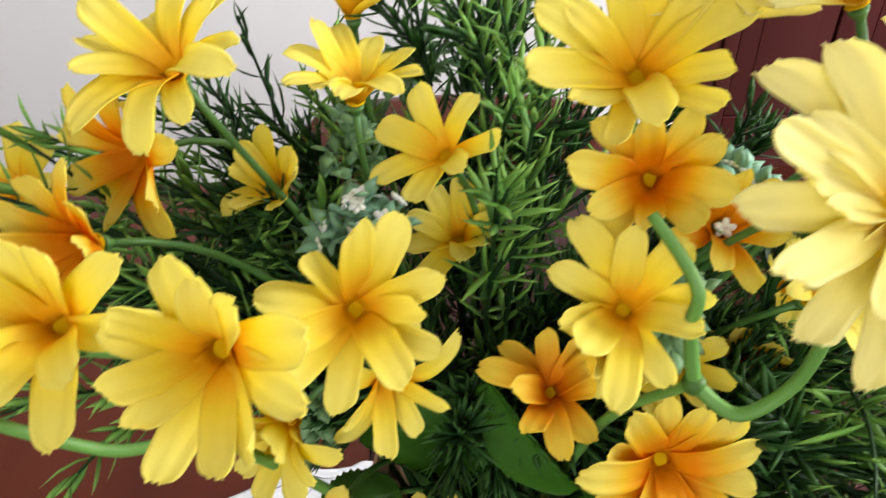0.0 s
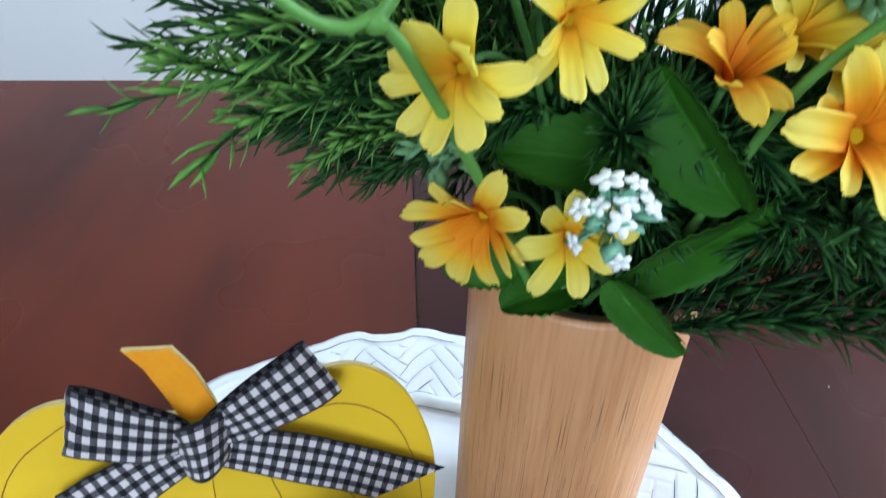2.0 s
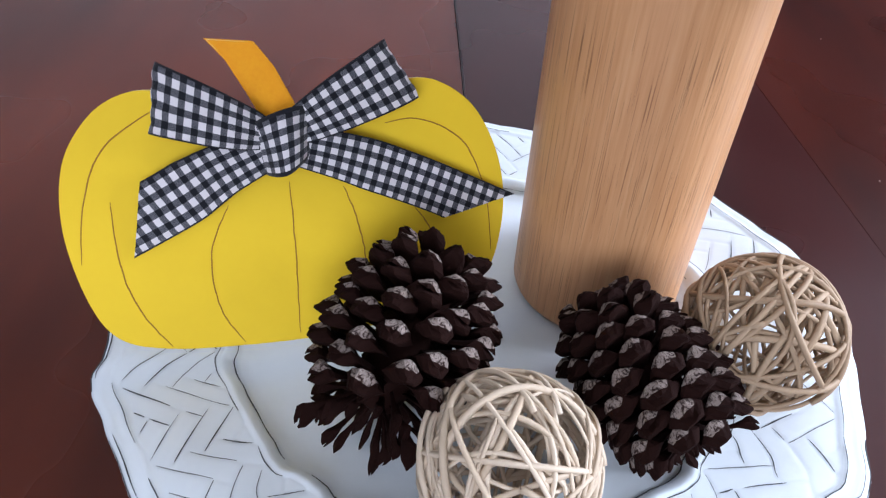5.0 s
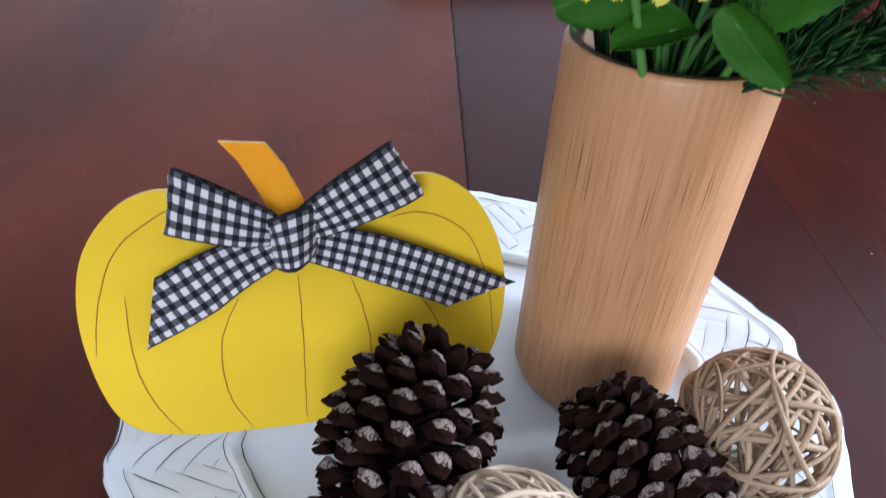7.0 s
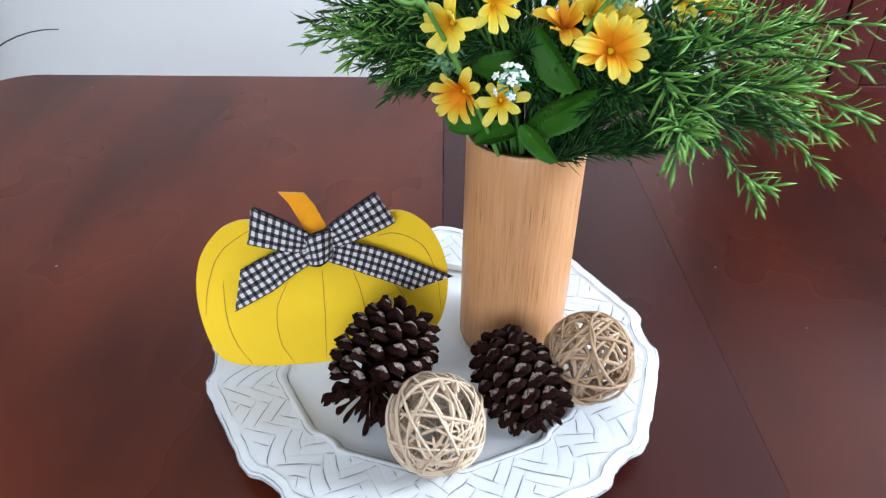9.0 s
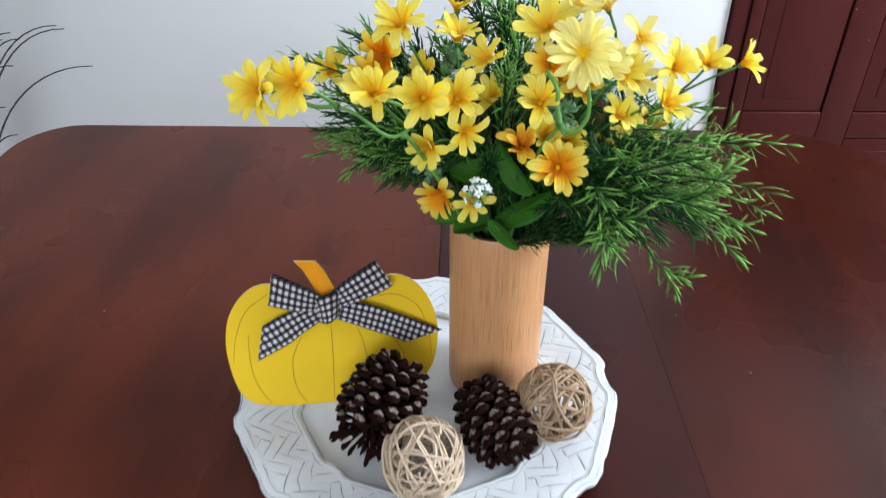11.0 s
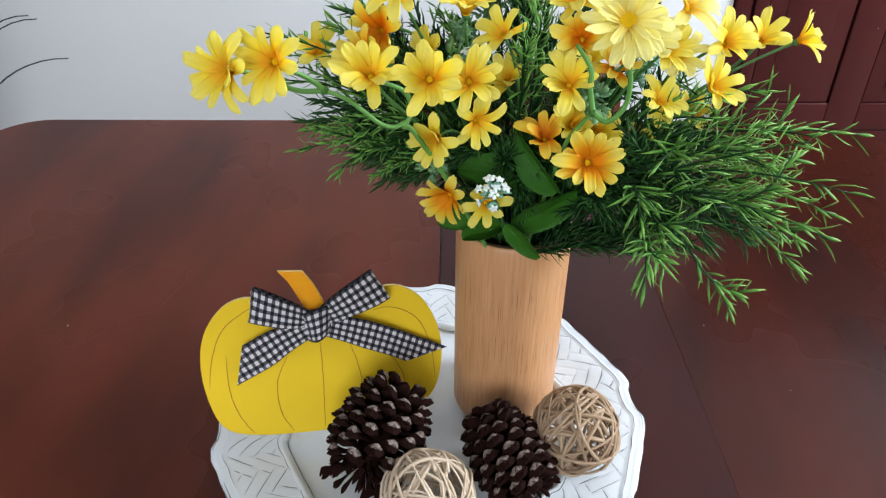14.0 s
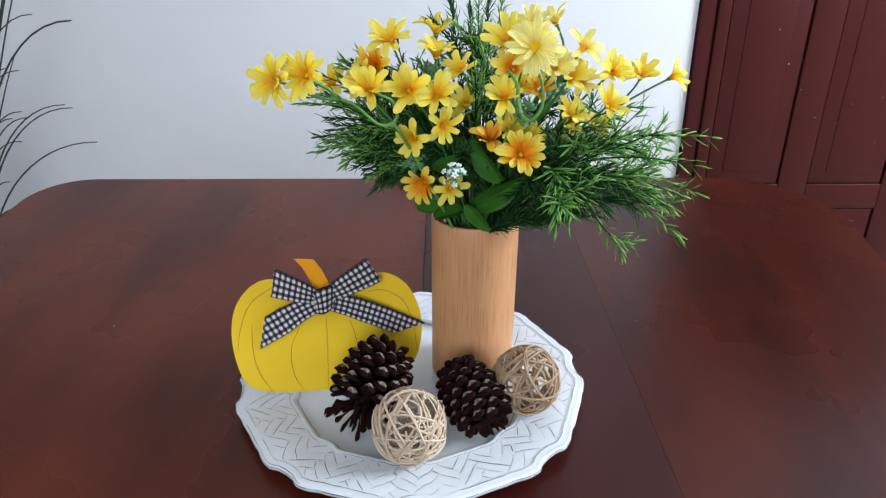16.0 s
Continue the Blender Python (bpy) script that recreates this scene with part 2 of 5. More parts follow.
def make_leafy(name, dark, light, tip, spread=1.0, rough=0.5):
    m, nt, b = material(name, rough, 0.0, 0.2)
    geo = nt.nodes.new("ShaderNodeNewGeometry")
    uv = nt.nodes.new("ShaderNodeUVMap")
    sep = nt.nodes.new("ShaderNodeSeparateXYZ")
    nt.links.new(uv.outputs[0], sep.inputs[0])
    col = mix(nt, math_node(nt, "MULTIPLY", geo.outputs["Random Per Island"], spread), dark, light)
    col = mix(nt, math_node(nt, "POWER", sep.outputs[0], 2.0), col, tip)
    nt.links.new(col, b.inputs["Base Color"])
    bump(nt, b, noise_tex(nt, coords(nt), 700, 2), 0.3, 0.0003)
    return m


# the darker green has the bouquet's inner shade in its colour; outer sprigs are lighter
M_NEEDLE_SHADED = make_leafy("needle_green_shaded", (0.0028, 0.016, 0.005), (0.0105, 0.052, 0.0105), (0.036, 0.125, 0.023))
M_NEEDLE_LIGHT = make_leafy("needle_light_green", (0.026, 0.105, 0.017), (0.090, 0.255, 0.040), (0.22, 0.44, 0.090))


def make_broad():
    m, nt, b = material("broad_leaf_green", 0.6, 0.0, 0.2)
    uv = nt.nodes.new("ShaderNodeUVMap")
    sep = nt.nodes.new("ShaderNodeSeparateXYZ")
    nt.links.new(uv.outputs[0], sep.inputs[0])
    side = math_node(nt, "ABSOLUTE", math_node(nt, "SUBTRACT", sep.outputs[1], 0.5))
    rib = math_node(nt, "SINE", math_node(nt, "MULTIPLY", math_node(nt, "SUBTRACT", sep.outputs[0], side), 46.0))
    f = noise_tex(nt, coords(nt), 60)
    col = mix(nt, f, (0.013, 0.072, 0.004), (0.032, 0.138, 0.007))
    mid = nt_clamp(nt, math_node(nt, "MULTIPLY", math_node(nt, "SUBTRACT", 0.03, side), 30.0))
    col = mix(nt, math_node(nt, "MULTIPLY", mid, 0.4), col, (0.08, 0.25, 0.04))
    nt.links.new(col, b.inputs["Base Color"])
    bump(nt, b, rib, 0.06, 0.0004)
    return m


M_BROAD = make_broad()


def make_rattan(name, dark, light):
    m, nt, b = material(name, 0.62, 0.0, 0.3)
    info = nt.nodes.new("ShaderNodeObjectInfo")
    f = noise_tex(nt, coords(nt, (1, 1, 1)), 160, 4)
    x = math_node(nt, "MULTIPLY_ADD", info.outputs["Random"], 0.6, math_node(nt, "MULTIPLY", f, 0.4))
    nt.links.new(mix(nt, x, dark, light), b.inputs["Base Color"])
    bump(nt, b, noise_tex(nt, coords(nt), 900, 2), 0.3, 0.0004)
    return m


M_RATTAN_PALE = make_rattan("pale_rattan", (0.42, 0.31, 0.21), (0.70, 0.58, 0.45))
M_RATTAN = make_rattan("brown_rattan", (0.27, 0.172, 0.100), (0.48, 0.345, 0.225))


# ---- builders ----
def finish(name, bm, mats, smooth=True, weld=False):
    if weld:
        bmesh.ops.remove_doubles(bm, verts=bm.verts, dist=1e-6)
    me = bpy.data.meshes.new(name)
    bm.to_mesh(me)
    bm.free()
    for m in mats if isinstance(mats, (list, tuple)) else [mats]:
        me.materials.append(m)
    if smooth:
        me.polygons.foreach_set("use_smooth", [True] * len(me.polygons))
    return me


def part(name, bm, mats, parent=None, label="", smooth=True, at=None):
    me = bm if isinstance(bm, bpy.types.Mesh) else finish(name, bm, mats, smooth)
    ob = new(name, me)
    if parent is not None:
        ob.parent = parent
    if at is not None:
        ob.matrix_basis = at
    if label:
        ob["label"] = label
    return ob


def thing(name, m, label, category, group="", kind=""):
    ob = new(name)
    ob.empty_display_size = 0.02
    ob.matrix_basis = m
    return tagged(ob, label, category, group, kind)


def box(bm, x0, x1, y0, y1, z0, z1, bevel=0.0, segs=2):
    r = bmesh.ops.create_cube(bm, size=1.0)
    vs = r["verts"]
    for v in vs:
        v.co = Vector(((x0 + x1) / 2 + v.co.x * (x1 - x0), (y0 + y1) / 2 + v.co.y * (y1 - y0), (z0 + z1) / 2 + v.co.z * (z1 - z0)))
    if bevel:
        es = list({e for v in vs for e in v.link_edges})
        bmesh.ops.bevel(bm, geom=es, offset=bevel, segments=segs, affect="EDGES", profile=0.6)
    return bm


def boxed(*a, **k):
    return box(bmesh.new(), *a, **k)


def frames_along(pts):
    """Tangent and two side directions at each point of a line."""
    pts = [Vector(p) for p in pts]
    out = []
    side = None
    for i, p in enumerate(pts):
        t = (pts[min(i + 1, len(pts) - 1)] - pts[max(i - 1, 0)])
        t = t.normalized() if t.length > 1e-9 else Vector((0, 0, 1))
        if side is None:
            ref = Vector((0, 0, 1)) if abs(t.z) < 0.9 else Vector((1, 0, 0))
            side = t.cross(ref).normalized()
        else:
            side = (side - t * side.dot(t)).normalized()
        out.append((p, t, side, t.cross(side)))
    return out


def tube(bm, pts, radius, sides=6, closed=False, flat=1.0, caps=True):
    fr = frames_along(pts)
    n = len(fr)
    rings = []
    for i, (p, t, s, u) in enumerate(fr):
        r = radius(i / max(1, n - 1)) if callable(radius) else radius
        rings.append([bm.verts.new(p + s * (r * math.cos(2 * math.pi * k / sides)) + u * (r * flat * math.sin(2 * math.pi * k / sides))) for k in range(sides)])
    for i in range(n if closed else n - 1):
        a, b = rings[i], rings[(i + 1) % n]
        for k in range(sides):
            bm.faces.new((a[k], a[(k + 1) % sides], b[(k + 1) % sides], b[k]))
    if caps and not closed:
        bm.faces.new(rings[0][::-1])
        bm.faces.new(rings[-1])
    return bm


def bezier(a, b, c, d, n=12):
    a, b, c, d = (Vector(p) for p in (a, b, c, d))
    out = []
    for i in range(n + 1):
        t = i / n
        out.append(a * (1 - t) ** 3 + b * 3 * t * (1 - t) ** 2 + c * 3 * t * t * (1 - t) + d * t ** 3)
    return out


def lathe(bm, profile, seg=64, uv=False):
    lay = bm.loops.layers.uv.verify() if uv else None
    rings = []
    for r, z in profile:
        rings.append([bm.verts.new((r * math.cos(2 * math.pi * k / seg), r * math.sin(2 * math.pi * k / seg), z)) for k in range(seg)])
    for i in range(len(rings) - 1):
        for k in range(seg):
            f = bm.faces.new((rings[i][k], rings[i][(k + 1) % seg], rings[i + 1][(k + 1) % seg], rings[i + 1][k]))
            if uv:
                for lp, (kk, ii) in zip(f.loops, ((k, i), (k + 1, i), (k + 1, i + 1), (k, i + 1))):
                    lp[lay].uv = (kk / seg, profile[ii][1] * 6)
    return rings


def normal_matrix(at, normal, spin=0.0):
    q = Vector(normal).to_track_quat("Z", "Y")
    return Matrix.Translation(at) @ q.to_matrix().to_4x4() @ Matrix.Rotation(spin, 4, "Z")


TOP = 0.75

# ---- the room ----
WALL_Y, EDGE_X = 1.40, 0.547


def build_room():
    floor = part("floor", boxed(-2.6, 2.5, -2.5, 1.52, -0.08, 0.0), M_FLOOR, smooth=False)
    tagged(floor, "pale tiled floor of the dining room", "floor", kind="structure")
    ceil = part("ceiling", boxed(-2.6, 2.5, -2.5, 1.52, 2.6, 2.68), M_CEIL, smooth=False)
    tagged(ceil, "plain off-white painted ceiling", "ceiling", kind="structure")
    north = part("wall_north", boxed(-2.5, EDGE_X, WALL_Y, WALL_Y + 0.12, 0.0, 2.6), M_WALL, smooth=False)
    tagged(north, "plain white painted wall behind the table", "wall", kind="structure")
    bm = boxed(1.55, 2.4, WALL_Y, WALL_Y + 0.12, 0.0, 2.6)
    box(bm, EDGE_X, 1.55, WALL_Y, WALL_Y + 0.12, 2.12, 2.6)
    tagged(part("wall_north_east", bm, M_WALL, smooth=False), "white wall beside and over the door", "wall", kind="structure")
    # walls out of view, their grey chosen to keep the room dim
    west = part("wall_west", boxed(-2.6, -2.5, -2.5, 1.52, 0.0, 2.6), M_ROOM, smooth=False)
    tagged(west, "plain unseen side wall, grey to keep the room dim", "wall", kind="structure")
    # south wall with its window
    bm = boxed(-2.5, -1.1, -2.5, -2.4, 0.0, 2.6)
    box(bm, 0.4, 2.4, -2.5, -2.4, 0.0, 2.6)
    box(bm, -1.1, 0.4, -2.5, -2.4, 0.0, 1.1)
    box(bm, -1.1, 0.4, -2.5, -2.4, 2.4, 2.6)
    tagged(part("wall_south", bm, M_ROOM, smooth=False), "unseen wall with a window opening, grey to keep the room dim", "wall", kind="structure")
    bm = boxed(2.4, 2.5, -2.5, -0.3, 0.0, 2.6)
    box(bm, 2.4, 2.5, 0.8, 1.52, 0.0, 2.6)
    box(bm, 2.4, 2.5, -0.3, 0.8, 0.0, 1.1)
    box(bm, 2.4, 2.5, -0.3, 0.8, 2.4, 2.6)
    tagged(part("wall_east", bm, M_ROOM, smooth=False), "unseen side wall with a window opening, grey to keep the room dim", "wall", kind="structure")
    for name, m in (("window_1", pose(-0.35, -2.45, 1.1)), ("window_2", pose(2.45, 0.25, 1.1, 0, 0, 90))):
        w = 1.5 if name == "window_1" else 1.1
        win = thing(name, m, "white painted window frame set in the wall", "window", kind="structure")
        bm = boxed(-w / 2, w / 2, -0.03, 0.03, 0.0, 0.05)
        box(bm, -w / 2, w / 2, -0.03, 0.03, 1.25, 1.3)
        box(bm, -w / 2, -w / 2 + 0.05, -0.03, 0.03, 0.05, 1.25)
        box(bm, w / 2 - 0.05, w / 2, -0.03, 0.03, 0.05, 1.25)
        box(bm, -0.025, 0.025, -0.03, 0.03, 0.05, 1.25)
        part("window_frame", bm, M_FRAME, win, smooth=False)
    # panelled door
    door = thing("door_1", pose(EDGE_X, WALL_Y - 0.01, 0.0), "dark red-brown painted wooden door with raised panels and small paint chips", "door", kind="structure")
    bm = boxed(0.004, 0.045, -0.002, 0.06, 0.0, 2.1, bevel=0.003)
    box(bm, 0.95, 0.996, -0.002, 0.06, 0.0, 2.1, bevel=0.004)
    part("door_frame", bm, M_DOOR, door)
    part("door_slab", boxed(0.047, 0.948, 0.006, 0.05, 0.01, 2.1), M_DOOR, door, smooth=False)
    stiles = ((0.047, 0.080), (0.287, 0.366), (0.573, 0.652), (0.860, 0.948))
    for a, b in stiles:
        part("stile", boxed(a, b, -0.008, 0.006, 0.01, 2.1, bevel=0.003), M_DOOR, door)
    for z0, z1 in ((0.01, 0.06), (0.255, 0.332), (1.15, 1.22), (2.02, 2.1)):
        for (a, b), (c, d) in zip(stiles, stiles[1:]):
            if c - b < 0.02:
                continue
            part("rail", boxed(b, c, -0.008, 0.006, z0, z1, bevel=0.003), M_DOOR, door)
    for z0, z1 in ((0.06, 0.255), (0.332, 1.15), (1.22, 2.02)):
        for (a, b), (c, d) in zip(stiles, stiles[1:]):
            if c - b < 0.02:
                continue
            bm = boxed(b + 0.002, c - 0.006, -0.005, 0.006, z0 + 0.003, z1 - 0.003, bevel=0.0015, segs=2)
            box(bm, b + 0.045, c - 0.045, -0.0065, 0.002, z0 + 0.040, z1 - 0.040, bevel=0.0014, segs=2)
            part("panel", bm, M_DOOR, door)
    r = random.Random(3)
    bm = bmesh.new()
    for i in range(46):
        x, z, s = r.uniform(0.08, 0.93), r.uniform(0.2, 1.1), r.uniform(0.0008, 0.0022)
        m = pose(x, -0.0095, z, 90, 0, r.uniform(0, 90)) @ Matrix.Diagonal((s, s * r.uniform(0.6, 1.8), 0.0006, 1))
        bmesh.ops.create_icosphere(bm, subdivisions=1, radius=1.0, matrix=m)
    chips = part("paint_chips", bm, M_DUST, door, "tiny pale chips in the paint")
    chips["kind"] = "stuff"


build_room()


# ---- the table ----
TX0, TX1, TY0, TY1 = -0.727, 0.515, -0.95, 0.502
TR_WEST, TR_EAST = 0.085, 0.16
SKEW = {-0.0535: radians(3.5), 0.1655: radians(6.2)}


def table_outline(inset=0.0, n=10):
    pts = []
    x0, x1, y0, y1 = TX0 + inset, TX1 - inset, TY0 + inset, TY1 - inset
    for x, y, sx, sy, r, a0 in ((x1, y1, -1, -1, TR_EAST, 0), (x0, y1, 1, -1, TR_WEST, 90), (x0, y0, 1, 1, TR_WEST, 180), (x1, y0, -1, 1, TR_EAST, 270)):
        for k in range(n + 1):
            a = radians(a0 + 90 * k / n)
            pts.append(Vector((x + sx * r + r * math.cos(a), y + sy * r + r * math.sin(a), 0)))
    return pts


def cut_board(x_lo, x_hi, gap=0.0):
    """The part of the table top between two joints, given by their places at y = 0."""
    outline = table_outline()
    bm = bmesh.new()
    vs = [bm.verts.new(p) for p in outline]
    bm.faces.new(vs)
    for x, keep in ((x_lo, 1), (x_hi, -1)):
        if x is None:
            continue
        no = Vector((math.cos(SKEW[x]), math.sin(SKEW[x]), 0)) * -keep
        geom = list(bm.verts) + list(bm.edges) + list(bm.faces)
        bmesh.ops.bisect_plane(bm, geom=geom, plane_co=(x + gap * keep, 0, 0), plane_no=no, clear_outer=True)
    f = list(bm.faces)[0]
    if f.normal.z < 0:
        f.normal_flip()
    r = bmesh.ops.extrude_face_region(bm, geom=[f])
    for v in [g for g in r["geom"] if isinstance(g, bmesh.types.BMVert)]:
        v.co.z += 0.028
    bmesh.ops.recalc_face_normals(bm, faces=bm.faces)
    es = [e for e in bm.edges if all(v.co.z > 0.02 for v in e.verts) and len(e.link_faces) == 2 and any(abs(f.normal.z) < 0.5 for f in e.link_faces)]
    # the tight east joint keeps its sharp edges
    es = [e for e in es if not all(abs((v.co.x - 0.1655) * math.cos(SKEW[0.1655]) + v.co.y * math.sin(SKEW[0.1655])) < 0.001 for v in e.verts)]
    bmesh.ops.bevel(bm, geom=es, offset=0.0012, segments=2, affect="EDGES")
    return bm


def build_table():
    table = thing("dining_table", pose(0, 0, 0), "dark red-brown polished wooden dining table with rounded corners", "table")
    z = Matrix.Translation((0, 0, TOP - 0.028))
    # west wood lightened, leaf and east wood darkened in place of reflections
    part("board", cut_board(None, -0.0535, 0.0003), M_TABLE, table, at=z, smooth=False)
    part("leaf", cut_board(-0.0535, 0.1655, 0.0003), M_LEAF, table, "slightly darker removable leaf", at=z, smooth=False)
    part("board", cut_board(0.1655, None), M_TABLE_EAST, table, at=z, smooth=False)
    bm = bmesh.new()
    box(bm, TX0 + 0.08, TX1 - 0.08, TY1 - 0.10, TY1 - 0.08, TOP - 0.11, TOP - 0.029)
    box(bm, TX0 + 0.08, TX1 - 0.08, TY0 + 0.08, TY0 + 0.10, TOP - 0.11, TOP - 0.029)
    box(bm, TX0 + 0.08, TX0 + 0.10, TY0 + 0.10, TY1 - 0.10, TOP - 0.11, TOP - 0.029)
    box(bm, TX1 - 0.10, TX1 - 0.08, TY0 + 0.10, TY1 - 0.10, TOP - 0.11, TOP - 0.029)
    part("apron", bm, M_TABLE, table, smooth=False)
    for x in (TX0 + 0.13, TX1 - 0.13):
        for y in (TY0 + 0.13, TY1 - 0.13):
            bm = bmesh.new()
            tube(bm, [(x, y, k * (TOP - 0.03) / 6) for k in range(7)], lambda s: 0.028 + 0.01 * s, 12)
            part("leg", bm, M_TABLE, table)
    specks = [(0.211, 0.287), (0.184, 0.109), (0.44, 0.203), (0.239, 0.034), (-0.416, 0.087), (-0.556, 0.46), (0.02, 0.30)]
    bm = bmesh.new()
    r = random.Random(5)
    for x, y in specks:
        s = r.uniform(0.0003, 0.0006)
        bmesh.ops.create_icosphere(bm, subdivisions=1, radius=1.0, matrix=Matrix.Translation((x, y, TOP + 0.0003)) @ Matrix.Rotation(r.uniform(0, 3), 4, "Z") @ Matrix.Diagonal((s, s * 1.8, 0.0004, 1)))
    dust = part("dust_speck", bm, M_DUST)
    tagged(dust, "tiny pale dust specks on the table top", "dust", kind="stuff")


build_table()


def build_chair():
    ch = thing("dining_chair", pose(-0.005, 0.46, 0.0), "dark red-brown wooden dining chair pushed in behind the table", "chair")
    bm = boxed(-0.19, 0.19, -0.26, 0.14, 0.43, 0.46, bevel=0.008)
    part("seat", bm, M_CHAIR, ch)
    for x in (-0.145, 0.145):
        part("leg", tube(bmesh.new(), [(x, -0.23, 0), (x, -0.23, 0.43)], 0.018, 10), M_CHAIR, ch)
        part("back_post", tube(bmesh.new(), [(x, 0.085, 0), (x, 0.08, 0.45), (x, 0.105, 0.72)], 0.018, 10), M_CHAIR, ch)
    bm = bmesh.new()
    n = 16
    rows = []
    for i in range(n + 1):
        u = i / n * 2 - 1
        x, y = 0.165 * u, 0.100 + 0.02 * (1 - u * u)
        zt = 0.770 + 0.030 * (1 - u ** 8)
        rows.append([bm.verts.new(c) for c in ((x, y - 0.012, 0.66), (x, y - 0.012, zt - 0.008), (x, y - 0.006, zt), (x, y + 0.006, zt), (x, y + 0.012, zt - 0.008), (x, y + 0.012, 0.66))])
    for a, b in zip(rows, rows[1:]):
        for k in range(6):
            bm.faces.new((a[k], a[(k + 1) % 6], b[(k + 1) % 6], b[k]))
    bm.faces.new(rows[0]), bm.faces.new(rows[-1][::-1])
    bmesh.ops.recalc_face_normals(bm, faces=bm.faces)
    part("top_rail", bm, M_CHAIR, ch)
    for x in (-0.1, 0.0, 0.1):
        part("slat", boxed(x - 0.02, x + 0.02, 0.094, 0.106, 0.46, 0.665, bevel=0.003), M_CHAIR, ch)


build_chair()


# ---- the tall dark reeds in a pot ----
def build_reeds():
    pot = thing("potted_reeds", pose(-1.42, 1.12, 0.0), "thin dark arching artificial reeds in a floor pot", "plant")
    bm = bmesh.new()
    lathe(bm, [(0.0, 0.0), (0.09, 0.0), (0.10, 0.02), (0.12, 0.22), (0.11, 0.24), (0.09, 0.23), (0.0, 0.22)], 32)
    part("pot", bm, M_POT, pot)
    r = random.Random(11)
    # arching ones, then stiffer ones
    tips = [(0.445, 0.0, 0.882), (0.352, 0.0, 0.897), (0.43, 0.02, 0.876), (0.366, 0.0, 0.676), (0.383, 0.0, 0.668), (0.245, 0.0, 0.659), (0.254, 0.01, 0.640), (0.422, 0.0, 0.576), (0.148, 0.0, 0.465), (0.149, 0.0, 0.386), (0.273, 0.0, 0.764)]
    stiff = [(0.40, 0.0, 1.07), (0.375, 0.01, 1.09), (0.34, -0.01, 1.00), (0.36, 0.02, 1.06), (0.27, 0.01, 0.80)]
    for i in range(34):
        a, d = r.uniform(0, 6.283), r.uniform(0.1, 0.30)
        tips.append((d * math.cos(a), 0.8 * d * math.sin(a), r.uniform(0.6, 1.2)))
    for x, y, z in tips + stiff:
        d, h = math.hypot(x, y), z - 0.22
        knee, arch = ((0.30, 0.42), (0.66, 0.76)) if (x, y, z) in stiff else ((0.22, 0.62), (0.62, 1.01))
        pts = bezier((0.015 * x / d, 0.015 * y / d, 0.22), (knee[0] * x, knee[0] * y, 0.22 + h * knee[1]), (arch[0] * x, arch[0] * y, 0.22 + h * arch[1]), (x, y, z), 14)
        part("reed", tube(bmesh.new(), pts, lambda s: 0.0026 * (1 - 0.75 * s) + 0.0006, 5), M_GRASSBLACK, pot)


build_reeds()

# ---- the plate ----
PX, PY, PR = -0.0593, -0.0178, 0.1632
PLATE_TURN = radians(12)


def lobe(a, amp=1.0):
    """Bracket-shaped rim: eight notches between two rounded corners each, joined by hollow sides. Radius factor by angle."""
    d = abs((math.degrees(a) - 8.0 + 22.5) % 45.0 - 22.5)
    keys = ((0.0, -0.016), (2.6, -0.012), (6.4, 0.014), (8.6, 0.012), (15.0, -0.010), (22.5, -0.018))
    for (p, f), (q, g) in zip(keys, keys[1:]):
        if d <= q:
            t = (d - p) / (q - p)
            return 1.0 + amp * (f + (g - f) * t * t * (3 - 2 * t))
    return 1.0


def plate_height(u):
    """Height over the table by distance from the centre, 0 to 1."""
    pts = ((0.0, 0.0065), (0.61, 0.0065), (0.645, 0.0082), (0.668, 0.0128), (0.68, 0.0142), (0.69, 0.0141), (0.70, 0.0137), (0.93, 0.0168), (0.945, 0.0176), (0.96, 0.0172), (0.985, 0.0175), (1.0, 0.0160))
    for (a, b), (c, d) in zip(pts, pts[1:]):
        if u <= c:
            t = (u - a) / (c - a)
            t = t * t * (3 - 2 * t)
            return b + (d - b) * t
    return pts[-1][1]


def herringbone(s, r, w, n=4):
    """Distance to the nearest joint of a herringbone of bricks w wide and n*w long, in metres."""
    c = math.sqrt(0.5)
    x, y = (s + r) * c / w, (r - s) * c / w
    i, j = math.floor(x), math.floor(y)
    k = (i - j) % (2 * n)
    fx, fy = x - i, y - j
    if k < n:
        gap = min(fy, 1 - fy)
        if k == 0:
            gap = min(gap, fx)
        if k == n - 1:
            gap = min(gap, 1 - fx)
    else:
        gap = min(fx, 1 - fx)
        if k == 2 * n - 1:
            gap = min(gap, fy)
        if k == n:
            gap = min(gap, 1 - fy)
    return gap * w, k < n


def plate_point(a, u, lift=0.0):
    f = lobe(a, min(1.0, max(0.0, (u - 0.45) / 0.25)))
    r = PR * u * f
    # the plate is a little longer one way than the other
    turn = a + PLATE_TURN
    r *= 1.0 / math.sqrt((math.cos(turn) / 1.035) ** 2 + (math.sin(turn) / 0.955) ** 2)
    return Vector((r * math.cos(a), r * math.sin(a), plate_height(u) + lift))


